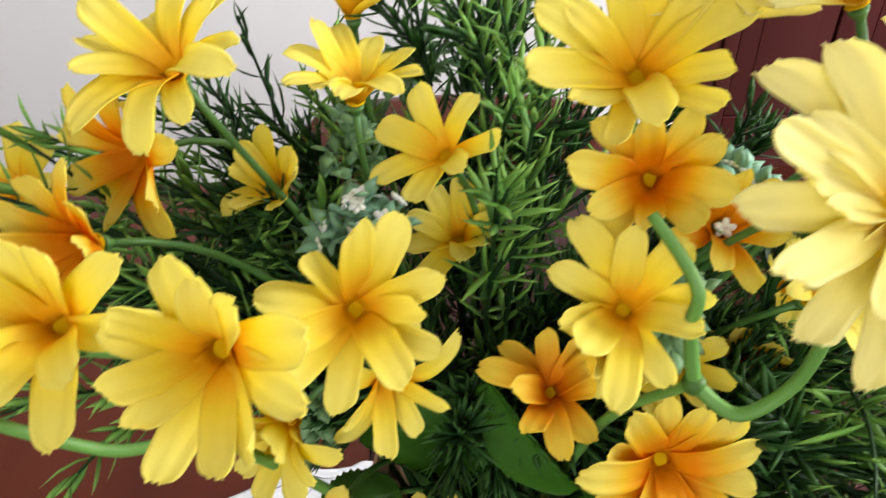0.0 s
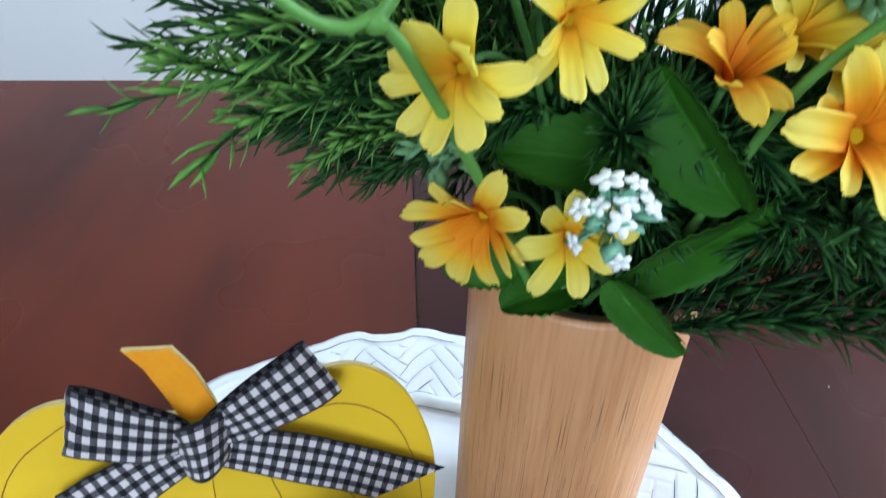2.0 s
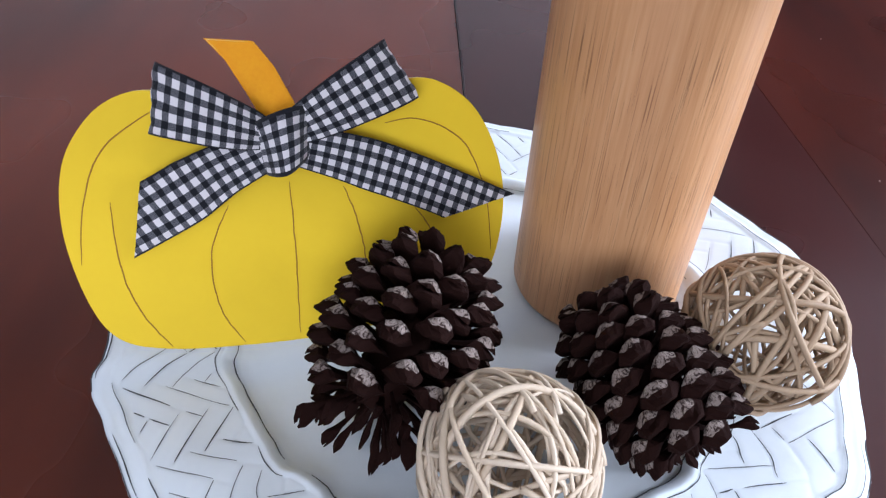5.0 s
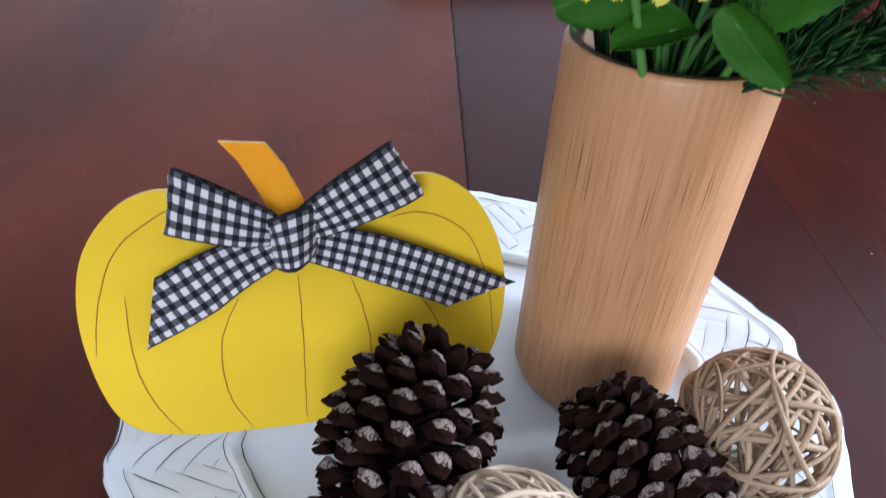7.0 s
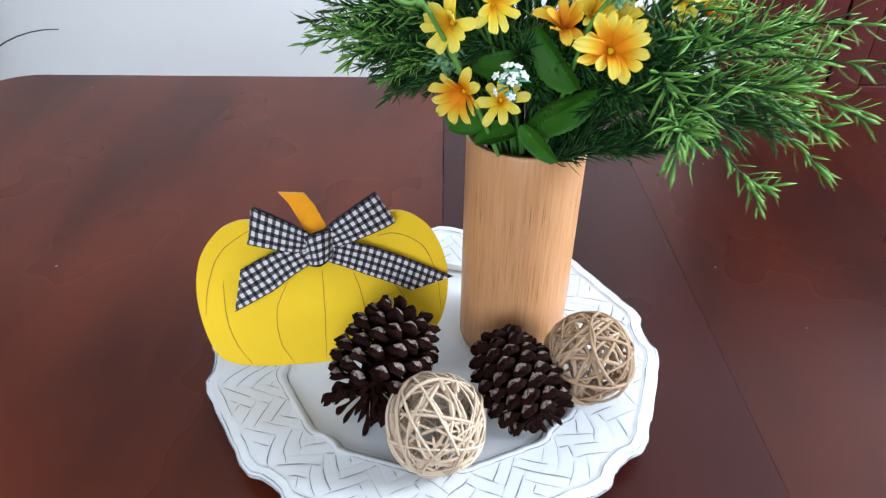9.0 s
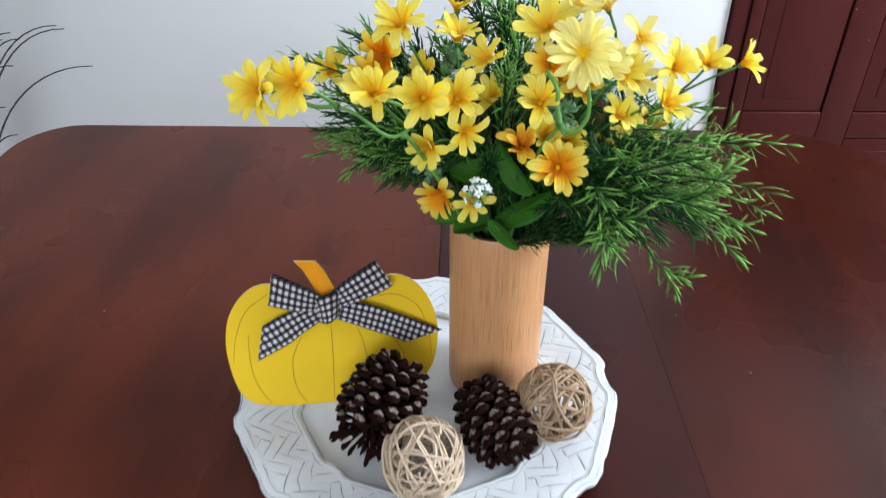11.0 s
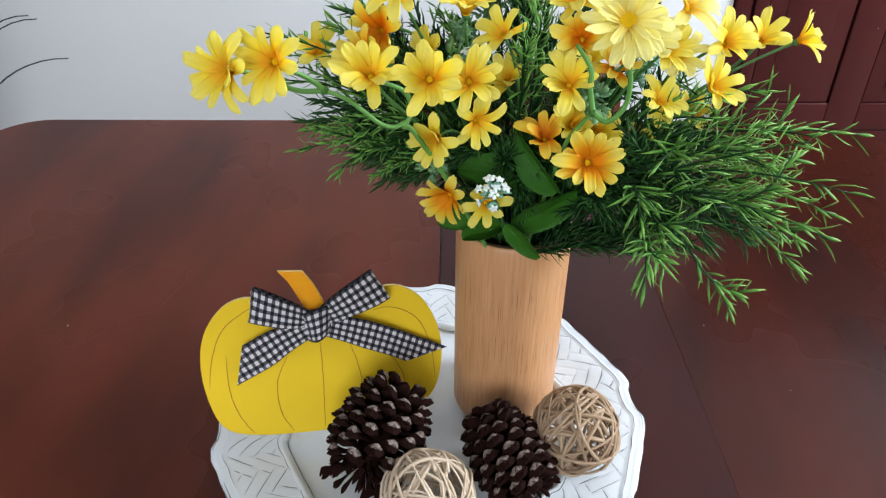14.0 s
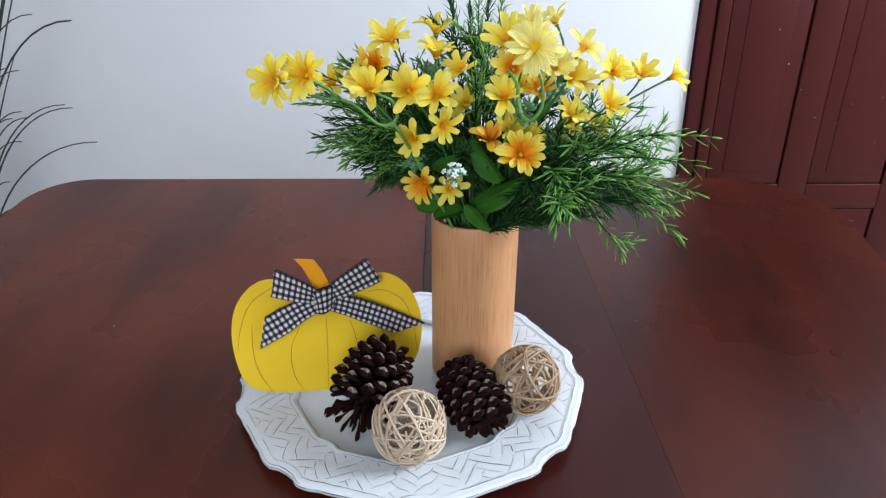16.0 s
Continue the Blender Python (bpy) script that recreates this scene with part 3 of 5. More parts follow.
def build_plate():
    plate = thing("charger_plate", pose(PX, PY, TOP), "large round white distressed charger plate with a scalloped basket-weave rim", "plate")
    us = [0.0, 0.2, 0.4, 0.55, 0.61, 0.625, 0.64, 0.65, 0.658, 0.666, 0.673, 0.68, 0.686, 0.692, 0.697]
    us += [0.70 + (0.93 - 0.70) * k / 40 for k in range(41)] + [0.937, 0.945, 0.952, 0.96, 0.972, 0.985, 0.993, 1.0]
    seg = 900
    verts, faces = [], []
    for u in us[1:]:
        for k in range(seg):
            a = 2 * math.pi * k / seg
            lift = 0.0
            if 0.70 <= u <= 0.93:
                gap, _ = herringbone(a * 0.137, PR * u, 0.0090, 3)
                lift = 0.00034 * min(1.0, gap / 0.0010) - 0.00020
            verts.append(plate_point(a, u, lift))
    rows = len(us) - 1
    for u, dz in ((0.995, -0.0035), (0.93, -0.0065), (0.70, -0.009), (0.60, -0.0063)):
        for k in range(seg):
            p = plate_point(2 * math.pi * k / seg, u)
            p.z = max(0.0002, p.z + dz)
            verts.append(p)
    total = rows + 4
    for i in range(total - 1):
        for k in range(seg):
            a, b = i * seg + k, i * seg + (k + 1) % seg
            faces.append((a, b, b + seg, a + seg))
    c0, c1 = len(verts), len(verts) + 1
    verts += [Vector((0, 0, plate_height(0))), Vector((0, 0, 0.0002))]
    for k in range(seg):
        faces.append((c0, k, (k + 1) % seg)[::-1])
        faces.append((c1, (total - 1) * seg + (k + 1) % seg, (total - 1) * seg + k)[::-1])
    me = bpy.data.meshes.new("dish")
    me.from_pydata([tuple(v) for v in verts], [], faces)
    me.materials.append(M_PLATE)
    bm = bmesh.new()
    bm.from_mesh(me)
    bmesh.ops.recalc_face_normals(bm, faces=bm.faces)
    part("dish", bm, M_PLATE, plate)
    # antique paint left in the joints of the weave
    r = random.Random(21)
    bm = bmesh.new()

    def stroke(points, width):
        n = len(points)
        pv = []
        for i, p in enumerate(points):
            t = (points[min(i + 1, n - 1)] - points[max(i - 1, 0)])
            t.z = 0
            t.normalize()
            side = Vector((-t.y, t.x, 0)) * (width * (0.35 + 0.65 * math.sin(math.pi * (i + 0.4) / (n - 0.2)) * r.uniform(0.6, 1.0)))
            pv.append((bm.verts.new(p + side), bm.verts.new(p + Vector((0, 0, 0.00012))), bm.verts.new(p - side)))
        for a, b in zip(pv, pv[1:]):
            bm.faces.new((a[0], a[1], b[1], b[0]))
            bm.faces.new((a[1], a[2], b[2], b[1]))

    c = math.sqrt(0.5)
    w, n, rm = 0.0090, 3, 0.137
    span = int(2 * math.pi * rm * c / w) + 40
    for i in range(-20, span):
        for j in range(-span, span):
            k = (i - j) % (2 * n)
            if k not in (0, n):
                continue
            if k == 0:
                e0, e1, o0, o1 = (i, j), (i + n, j), (i, j + 1), (i + n, j + 1)
            else:
                e0, e1, o0, o1 = (i, j - n + 1), (i, j + 1), (i + 1, j - n + 1), (i + 1, j + 1)
            for (xa, ya), (xb, yb), skip in ((e0, e1, 0.10), (o0, o1, 0.45), (e0, o0, 0.35)):
                if r.random() < skip:
                    continue
                t0, t1 = r.uniform(0.0, 0.22), r.uniform(0.72, 1.0)
                pts = []
                for q in range(9):
                    t = t0 + (t1 - t0) * q / 8
                    x, y = (xa + (xb - xa) * t) * w, (ya + (yb - ya) * t) * w
                    s, rr = (x - y) * c, (x + y) * c
                    if 0 <= s < 2 * math.pi * rm and 0.703 * PR < rr < 0.93 * PR:
                        pts.append(plate_point(s / rm, rr / PR, 0.00034))
                if len(pts) > 2:
                    stroke(pts, r.choice((0.00014, 0.00020, 0.00026, 0.00034)))
    for u0, keep, wd in ((0.947, 0.85, 0.00034), (0.698, 0.7, 0.00032), (0.655, 0.9, 0.00042), (0.985, 0.5, 0.0003), (0.998, 0.8, 0.0005)):
        a = 0.0
        while a < 2 * math.pi:
            da = r.uniform(0.06, 0.3)
            if r.random() < keep:
                m = max(4, int(da / 0.02))
                stroke([plate_point(a + da * q / m, u0, 0.0004) for q in range(m + 1)], wd * r.uniform(0.5, 1.1))
            a += da
    part("antique_paint", bm, M_CRACK, plate, "dark antique paint rubbed into the relief")["kind"] = "stuff"


build_plate()
WELL = TOP + 0.0068


# ---- the bamboo vase ----
def build_vase():
    vase = thing("bamboo_vase", pose(0.0006, 0.0150, WELL - 0.0004, -2.0, 1.8, 0), "tall round natural bamboo vase with fine vertical grain", "vase")
    h, r = 0.1730, 0.0403
    bm = bmesh.new()
    prof = [(0.0, 0.0), (r - 0.004, 0.0), (r - 0.001, 0.0015), (r, 0.004)] + [(r, 0.004 + (h - 0.006) * k / 12) for k in range(1, 13)] + [(r - 0.0006, h - 0.0006), (r - 0.0016, h)]
    lathe(bm, prof, 96, uv=True)

    def slant(bm):
        for v in bm.verts:
            v.co.z += (0.0 - 0.10 * v.co.y) * max(0.0, (v.co.z - 0.06) / (h - 0.06))

    slant(bm)
    part("outer_wall", bm, M_BAMBOO, vase)
    bm = bmesh.new()
    lathe(bm, [(r - 0.0016, h), (r - 0.0052, h), (r - 0.006, h - 0.001), (r - 0.006, 0.012), (0.0, 0.012)], 96)
    slant(bm)
    part("inner_wall", bm, M_INSIDE, vase, "darker raw inner wall and rim")


build_vase()


# ---- the painted pumpkin ----
P_YAW, P_LEAN = radians(17.3), radians(27.9)
PN = Vector((math.sin(P_YAW) * math.cos(P_LEAN), -math.cos(P_YAW) * math.cos(P_LEAN), math.sin(P_LEAN)))
PU = Vector((math.cos(P_YAW), math.sin(P_YAW), 0.0))
PV = PN.cross(PU).normalized()
PO = Vector((-0.1324, -0.0404, 0.7703)) - PN * 0.0035 - PU * 0.0025 - PV * 0.0015


def smooth_loop(keys, n=8):
    """A closed smooth line through a few corners."""
    out = []
    m = len(keys)
    for i in range(m):
        p0, p1, p2, p3 = (Vector(keys[(i + k - 1) % m]) for k in range(4))
        for q in range(n):
            t = q / n
            out.append(0.5 * ((2 * p1) + (p2 - p0) * t + (2 * p0 - 5 * p1 + 4 * p2 - p3) * t * t + (3 * p1 - p0 - 3 * p2 + p3) * t ** 3))
    return out


def smooth_line(keys, n=8):
    out = []
    m = len(keys)
    for i in range(m - 1):
        p0, p1, p2, p3 = (Vector(keys[min(max(i + k - 1, 0), m - 1)]) for k in range(4))
        for q in range(n + (i == m - 2)):
            t = q / n
            out.append(0.5 * ((2 * p1) + (p2 - p0) * t + (2 * p0 - 5 * p1 + 4 * p2 - p3) * t * t + (3 * p1 - p0 - 3 * p2 + p3) * t ** 3))
    return out


def slab(outline, depth, bevel):
    """A board cut to an outline; its face lies in z = 0 and its back at -depth."""
    bm = bmesh.new()
    vs = [bm.verts.new((p[0], p[1], -depth)) for p in outline]
    f = bm.faces.new(vs)
    if f.normal.z < 0:
        bmesh.ops.reverse_faces(bm, faces=[f])
    r = bmesh.ops.extrude_face_region(bm, geom=[f])
    for v in [g for g in r["geom"] if isinstance(g, bmesh.types.BMVert)]:
        v.co.z += depth
    bmesh.ops.recalc_face_normals(bm, faces=bm.faces)
    es = [e for e in bm.edges if all(v.co.z > -1e-5 for v in e.verts)]
    bmesh.ops.bevel(bm, geom=es, offset=bevel, segments=2, affect="EDGES")
    for f in bm.faces:
        if abs(f.normal.z) < 0.35:
            f.material_index = 1
    return bm


def ribbon(pts, sides, width, u0=0.0, thick=0.0003, period=0.0054, across=12, taper=None, end_cut=(0.0, 0.0), ripple=0.0):
    """A cloth ribbon along pts; sides gives the direction of its width at each point."""
    bm = bmesh.new()
    lay = bm.loops.layers.uv.verify()
    n = len(pts)
    length = [0.0]
    for a, b in zip(pts, pts[1:]):
        length.append(length[-1] + (b - a).length)
    grid = {}
    for i in range(n):
        wd = width * (taper(i / (n - 1)) if taper else 1.0)
        t = (pts[min(i + 1, n - 1)] - pts[max(i - 1, 0)]).normalized()
        s = Vector(sides[i]).normalized()
        nrm = t.cross(s).normalized()
        for k in range(across + 1):
            v = k / across - 0.5
            slant = v * (end_cut[0] * max(0.0, 1 - 2.2 * i / (n - 1)) + end_cut[1] * max(0.0, 1 - 2.2 * (1 - i / (n - 1))))
            cut = t * slant
            fold = nrm * (ripple * math.sin(k * 1.9 + i * 0.35) * (1.0 - (wd / width)) + ripple * 0.25 * math.sin(i * 0.6 + k * 0.5))
            p = pts[i] + s * (v * wd) + cut + fold
            for side, off in ((0, thick / 2), (1, -thick / 2)):
                grid[i, k, side] = (bm.verts.new(p + nrm * off), (length[i] + u0 + slant) / period, v * width / period)

    def face(keys):
        f = bm.faces.new([grid[k][0] for k in keys])
        for lp, k in zip(f.loops, keys):
            lp[lay].uv = grid[k][1:]

    for i in range(n - 1):
        for k in range(across):
            face([(i, k, 0), (i, k + 1, 0), (i + 1, k + 1, 0), (i + 1, k, 0)])
            face([(i, k, 1), (i + 1, k, 1), (i + 1, k + 1, 1), (i, k + 1, 1)])
        face([(i, 0, 0), (i + 1, 0, 0), (i + 1, 0, 1), (i, 0, 1)])
        face([(i, across, 0), (i, across, 1), (i + 1, across, 1), (i + 1, across, 0)])
    for i in (0, n - 1):
        for k in range(across):
            face([(i, k, 0), (i, k, 1), (i, k + 1, 1), (i, k + 1, 0)])
    return bm


def build_pumpkin():
    m = Matrix((PU.to_4d(), PV.to_4d(), PN.to_4d(), Vector((0, 0, 0, 1)))).transposed()
    m.translation = PO
    for k in range(3):
        m[3][k] = 0.0
    m[3][3] = 1.0
    m = m @ Matrix.Scale(1.004, 4)
    pk = thing("pumpkin_cutout", m, "yellow painted pumpkin cutout with drawn ribs, standing before the vase", "decoration")
    key = [(-0.0822, 0.066), (-0.076, 0.092), (-0.062, 0.109), (-0.046, 0.1155), (-0.030, 0.1125), (-0.012, 0.1035), (0.006, 0.0995), (0.024, 0.101), (0.042, 0.1035), (0.060, 0.1062), (0.0745, 0.1037), (0.0885, 0.092), (0.0968, 0.073), (0.0988, 0.052), (0.0945, 0.031), (0.086, 0.015), (0.070, 0.0055), (0.040, 0.002), (0.008, 0.0015), (-0.024, 0.0045), (-0.0535, 0.0095), (-0.072, 0.018), (-0.080, 0.036)]
    part("body", slab([p for p in smooth_loop(key)], 0.0055, 0.0006), [M_YELLOW, M_CUTEDGE], pk, smooth=False)
    stem = [(-0.0148, 0.1316), (0.0033, 0.1284), (0.0095, 0.118), (0.0145, 0.104), (0.016, 0.097), (0.001, 0.098), (-0.0025, 0.108), (-0.0085, 0.1225)]
    st = slab(stem, 0.0045, 0.0005)
    part("stem", st, [M_ORANGE, M_CUTEDGE], pk, "orange painted stalk", smooth=False, at=Matrix.Translation((0, 0, 0.0012)))
    ribs = [
        [(-0.0375, 0.1082), (-0.0593, 0.0966), (-0.0715, 0.0775), (-0.0785, 0.052)],
        [(-0.0625, 0.075), (-0.0645, 0.0463), (-0.0608, 0.0267), (-0.0526, 0.0106)],
        [(-0.0186, 0.0662), (-0.0292, 0.0475), (-0.0303, 0.0231), (-0.0233, 0.0059)],
        [(0.0072, 0.0717), (0.0045, 0.0417), (0.0, 0.005)],
        [(0.0290, 0.066), (0.0325, 0.05), (0.033, 0.030), (0.0265, 0.006)],
        [(0.058, 0.052), (0.0645, 0.0387), (0.0655, 0.024), (0.059, 0.0085)],
        [(0.050, 0.0895), (0.0622, 0.0898), (0.0745, 0.0843), (0.0846, 0.0737), (0.0905, 0.052), (0.0900, 0.026)],
    ]
    r = random.Random(2)
    for rib in ribs:
        bm = bmesh.new()
        pts = smooth_line(rib, 8)
        n = len(pts)
        tube(bm, [Vector((p[0] + r.uniform(-1, 1) * 0.0002, p[1], 0.00012)) for p in pts], lambda s: 0.00031 * (0.35 + 0.65 * math.sin(math.pi * min(1, max(0, s)) ** 0.8) ** 0.5), 5, flat=0.4)
        part("rib_line", bm, M_LINE, pk, "thin brown drawn rib line")
    # gingham bow tied round the stalk
    bow = part("bow", ribbon([Vector((0.0085 + 0.0235 * (k / 14 - 0.5), 0.0892 + 0.0050 * (k / 14 - 0.5), 0.004 + 0.0100 * math.sin(math.pi * k / 14) ** 0.8)) for k in range(15)],
                             [Vector((-0.18 + 0.5 * k / 14, 1, 0)) for k in range(15)], 0.0235, 0.002, across=12, ripple=0.0013, taper=lambda s: 0.86 + 0.22 * math.sin(math.pi * s)), M_GINGHAM, pk, "black and white gingham ribbon bow")

    def strip(name, keys, widths, cut, u0):
        pts = smooth_line([k[:3] for k in keys], 7)
        sides = []
        n = len(pts)
        for i, p in enumerate(pts):
            f = i / (n - 1) * (len(keys) - 1)
            j = min(int(f), len(keys) - 2)
            sides.append(Vector(keys[j][3]).lerp(Vector(keys[j + 1][3]), f - j))
        part(name, ribbon(pts, sides, 0.0215, u0, across=12, taper=widths, end_cut=cut, ripple=0.0014), M_GINGHAM, bow)

    # tails
    strip("tail", [(0.004, 0.088, 0.006, (-0.4, 1, 0)), (-0.018, 0.0815, 0.0075, (-0.42, 1, 0)), (-0.036, 0.0735, 0.006, (-0.45, 1, 0)), (-0.0535, 0.0668, 0.004, (-0.45, 1, 0))], lambda s: 0.74 + 0.42 * min(1, s * 1.7), (0, -0.021), 0.0)
    strip("tail", [(0.011, 0.087, 0.006, (0.35, 1, 0.1)), (0.032, 0.0785, 0.0075, (0.42, 1, 0)), (0.058, 0.0650, 0.006, (0.5, 1, 0)), (0.0855, 0.0485, 0.005, (0.5, 1, 0))], lambda s: 0.72 + 0.28 * min(1, s * 2.2), (0, 0.028), 0.001)
    # loops: out over the front and back behind
    for sgn, ex, ey, sl in ((-1, -0.0370, 0.1125, -0.30), (1, 0.0585, 0.1108, 0.46)):
        bx = 0.0065 + sgn * 0.004
        dx, dy = ex - bx, ey - 0.0925
        side = Vector((-sl * 1.0 if sgn < 0 else -sl * 1.0, 1, 0))
        keys = [(bx, 0.0925, 0.006, tuple(side)), (bx + dx * 0.35, 0.0925 + dy * 0.35, 0.0125, tuple(side)), (bx + dx * 0.8, 0.0925 + dy * 0.8, 0.0135, tuple(side)), (bx + dx, 0.0925 + dy, 0.0095, tuple(side)),
                (bx + dx * 0.85, 0.0925 + dy * 0.85, 0.0055, tuple(side)), (bx + dx * 0.4, 0.0925 + dy * 0.4, 0.0045, tuple(side)), (bx, 0.0925, 0.004, tuple(side))]
        strip("loop", keys, lambda s: 0.5 + 0.74 * math.sin(math.pi * s) ** 0.8, (0, 0), 0.002)


build_pumpkin()


# ---- pine cones ----
def scale_mesh(name, width, seed, pale=True):
    """One woody scale: narrow root, broad thick end with a weathered pale lip, coloured as lit from above, on its upper
    side; it points along +x and its upper side looks along +z.
    """
    r = random.Random(seed)
    bm = bmesh.new()
    # along the scale: place, share of the width, height of the upper and of the lower side
    secs = [(0.0, 0.26, 0.0005, 0.0005), (0.40, 0.50, 0.0006, 0.0008), (0.66, 0.84, 0.0008, 0.0018), (0.80, 1.0, 0.0014, 0.0034), (0.88, 1.0, 0.0022, 0.0046), (0.94, 0.90, 0.0020, 0.0052), (1.01, 0.66, -0.0010, 0.0048), (1.02, 0.45, -0.0026, 0.0044)]
    row = [(-1, 0.0), (-0.72, 0.62), (-0.30, 0.98), (0.0, 1.15), (0.30, 0.98), (0.72, 0.62), (1, 0.0), (0.6, -0.85), (0, -1.0), (-0.6, -0.85)]
    ragged = [r.uniform(-0.030, 0.020) for _ in row]
    rings = []
    for i, (x, wd, top, low) in enumerate(secs):
        hw = width / 2 * wd
        ring = []
        for (yy, zz), rag in zip(row, ragged):
            z = zz * (top if zz > 0 else low) - 0.10 * width * yy * yy * wd * (x > 0.3)
            if i > 3:
                z += r.uniform(-0.0003, 0.0003)
            ring.append(bm.verts.new((x - (0.10 * yy * yy if i > 2 else 0.0) + (rag if i > 3 else 0.0), yy * hw * r.uniform(0.94, 1.05), z)))
        rings.append(ring)
    m = len(row)
    for i in range(len(rings) - 1):
        for k in range(m):
            f = bm.faces.new((rings[i][k], rings[i + 1][k], rings[i + 1][(k + 1) % m], rings[i][(k + 1) % m]))
            # only the upper end faces get the colour lightened for top light
            if pale and ((i == 4 and 0 < k < 5) or (i == 5 and 0 < k < 5)):
                f.material_index = 1
    bm.faces.new(rings[0])
    bm.faces.new(rings[-1][::-1])
    bmesh.ops.recalc_face_normals(bm, faces=bm.faces)
    return finish(name, bm, [M_CONE, M_CONETIP_LIT], smooth=False)


def build_cone(m, length, radius, count, label, seed, open_base):
    cone = thing("pine_cone", m, label, "pine cone", "pine cones on the plate")
    r = random.Random(seed)
    bm = bmesh.new()
    lathe(bm, [(0.0, 0.0), (radius * 0.22, 0.002), (radius * 0.36, length * 0.3), (radius * 0.30, length * 0.7), (radius * 0.14, length * 0.90), (0, length * 0.94)], 14)
    part("core", bm, M_CONE, cone)
    meshes = [scale_mesh("scale", w, k) for k, w in enumerate((0.0150, 0.0160, 0.0144, 0.0154, 0.0148))]
    slender = [scale_mesh("scale", w, 20 + k, False) for k, w in enumerate((0.0034, 0.0042, 0.0050))]
    for i in range(count):
        t = (i + 0.5) / count
        low = t < 0.09 and open_base > 0.5
        h = length * (0.03 + 0.95 * t)
        a = i * 2.39996 + r.uniform(-0.05, 0.05)
        # outer envelope of the scale tips
        env = radius * (max(0.05, 1 - ((t - 0.34) / 0.70) ** 2) ** 0.5 if t > 0.34 else 0.78 + 0.22 * math.sin(math.pi / 2 * t / 0.34))
        tilt = radians(9 + 60 * max(0.0, (t - 0.40) / 0.60) ** 1.5 - 50 * open_base * max(0, 1 - t / 0.20) + r.uniform(-6, 7))
        ln = max(0.009, (env - 0.002) / max(0.45, math.cos(tilt)))
        ln = min(ln, radius * 1.12) * r.uniform(0.95, 1.05)
        root = h - math.sin(tilt) * ln * (0.9 if tilt > 0 else 0.4)
        wide = 0.50 + 0.50 * env / radius
        q = Matrix.Rotation(a, 4, "Z") @ Matrix.Translation((0.001, 0, max(0.0, root))) @ Matrix.Rotation(-tilt, 4, "Y") @ Matrix.Rotation(r.uniform(-0.12, 0.12), 4, "X") @ Matrix.Diagonal((ln, wide, 0.9 + 0.3 * env / radius, 1))
        part("scale", slender[i % 3] if low else meshes[i % 5], None, cone, at=q)
    if open_base > 0.2:
        for i in range(30 if open_base > 0.5 else 16):
            tilt = radians(r.uniform(-60, -4))
            ln = radius * r.uniform(0.45, 0.78)
            q = Matrix.Rotation(i * 2.39996, 4, "Z") @ Matrix.Translation((0.003, 0, r.uniform(0.001, 0.012))) @ Matrix.Rotation(-tilt, 4, "Y") @ Matrix.Diagonal((ln, 0.9, 0.7, 1))
            part("scale", slender[i % 3], None, cone, at=q)


def axis_matrix(base, tip, spin=0.0):
    base, tip = Vector(base), Vector(tip)
    return normal_matrix(base, tip - base, spin)


build_cone(axis_matrix((-0.0990, -0.084, TOP + 0.0335), (-0.0740, -0.032, TOP + 0.0665), 0.4), 0.074, 0.0355, 82, "large dark brown open pine cone with pale scale tips", 4, 1.0)
build_cone(axis_matrix((0.0215, -0.094, TOP + 0.0335), (-0.0125, -0.0475, TOP + 0.0525), 1.4), 0.070, 0.0300, 84, "dark brown pine cone lying on the plate before the vase", 9, 0.25)


# ---- rattan balls ----
def build_ball(at, radius, mat, label, seed, strands, thick):
    ball = thing("rattan_ball", pose(*at), label, "decorative ball", "rattan balls on the plate")
    r = random.Random(seed)
    for i in range(strands):
        ax = Vector((r.gauss(0, 1), r.gauss(0, 1), r.gauss(0, 1))).normalized()
        u = ax.orthogonal().normalized()
        v = ax.cross(u)
        off = r.choice((r.uniform(-0.45, 0.45), r.uniform(-0.95, 0.95))) * radius
        wob, ph = r.uniform(0.0, 0.10), r.uniform(0, 6.28)
        lvl = radius * r.uniform(0.86, 0.985)
        a0 = r.uniform(0, 6.28)
        arc = r.choice((2.8, 4.2, 6.28, 6.28))
        n = int(10 + arc * 5)
        pts = []
        for k in range(n + (0 if arc > 6 else 1)):
            a = a0 + arc * k / n
            p = u * math.cos(a) + v * math.sin(a) + ax * (off / radius + wob * math.sin(2 * a + ph))
            pts.append(p.normalized() * (lvl + radius * 0.018 * math.sin(3 * a + ph)))
        fr = tube(bmesh.new(), pts, thick * r.uniform(0.7, 1.15), 6, closed=arc > 6, flat=r.uniform(0.6, 1.0))
        part("strand", fr, mat, ball)


build_ball((-0.0485, -0.1075, WELL + 0.0336), 0.0335, M_RATTAN_PALE, "round pale cream rattan ball of woven strands on the plate", 5, 60, 0.00125)
build_ball((0.0535, -0.0505, WELL + 0.0390), 0.0318, M_RATTAN, "round brown rattan ball of woven strands beside the vase", 8, 50, 0.00128)


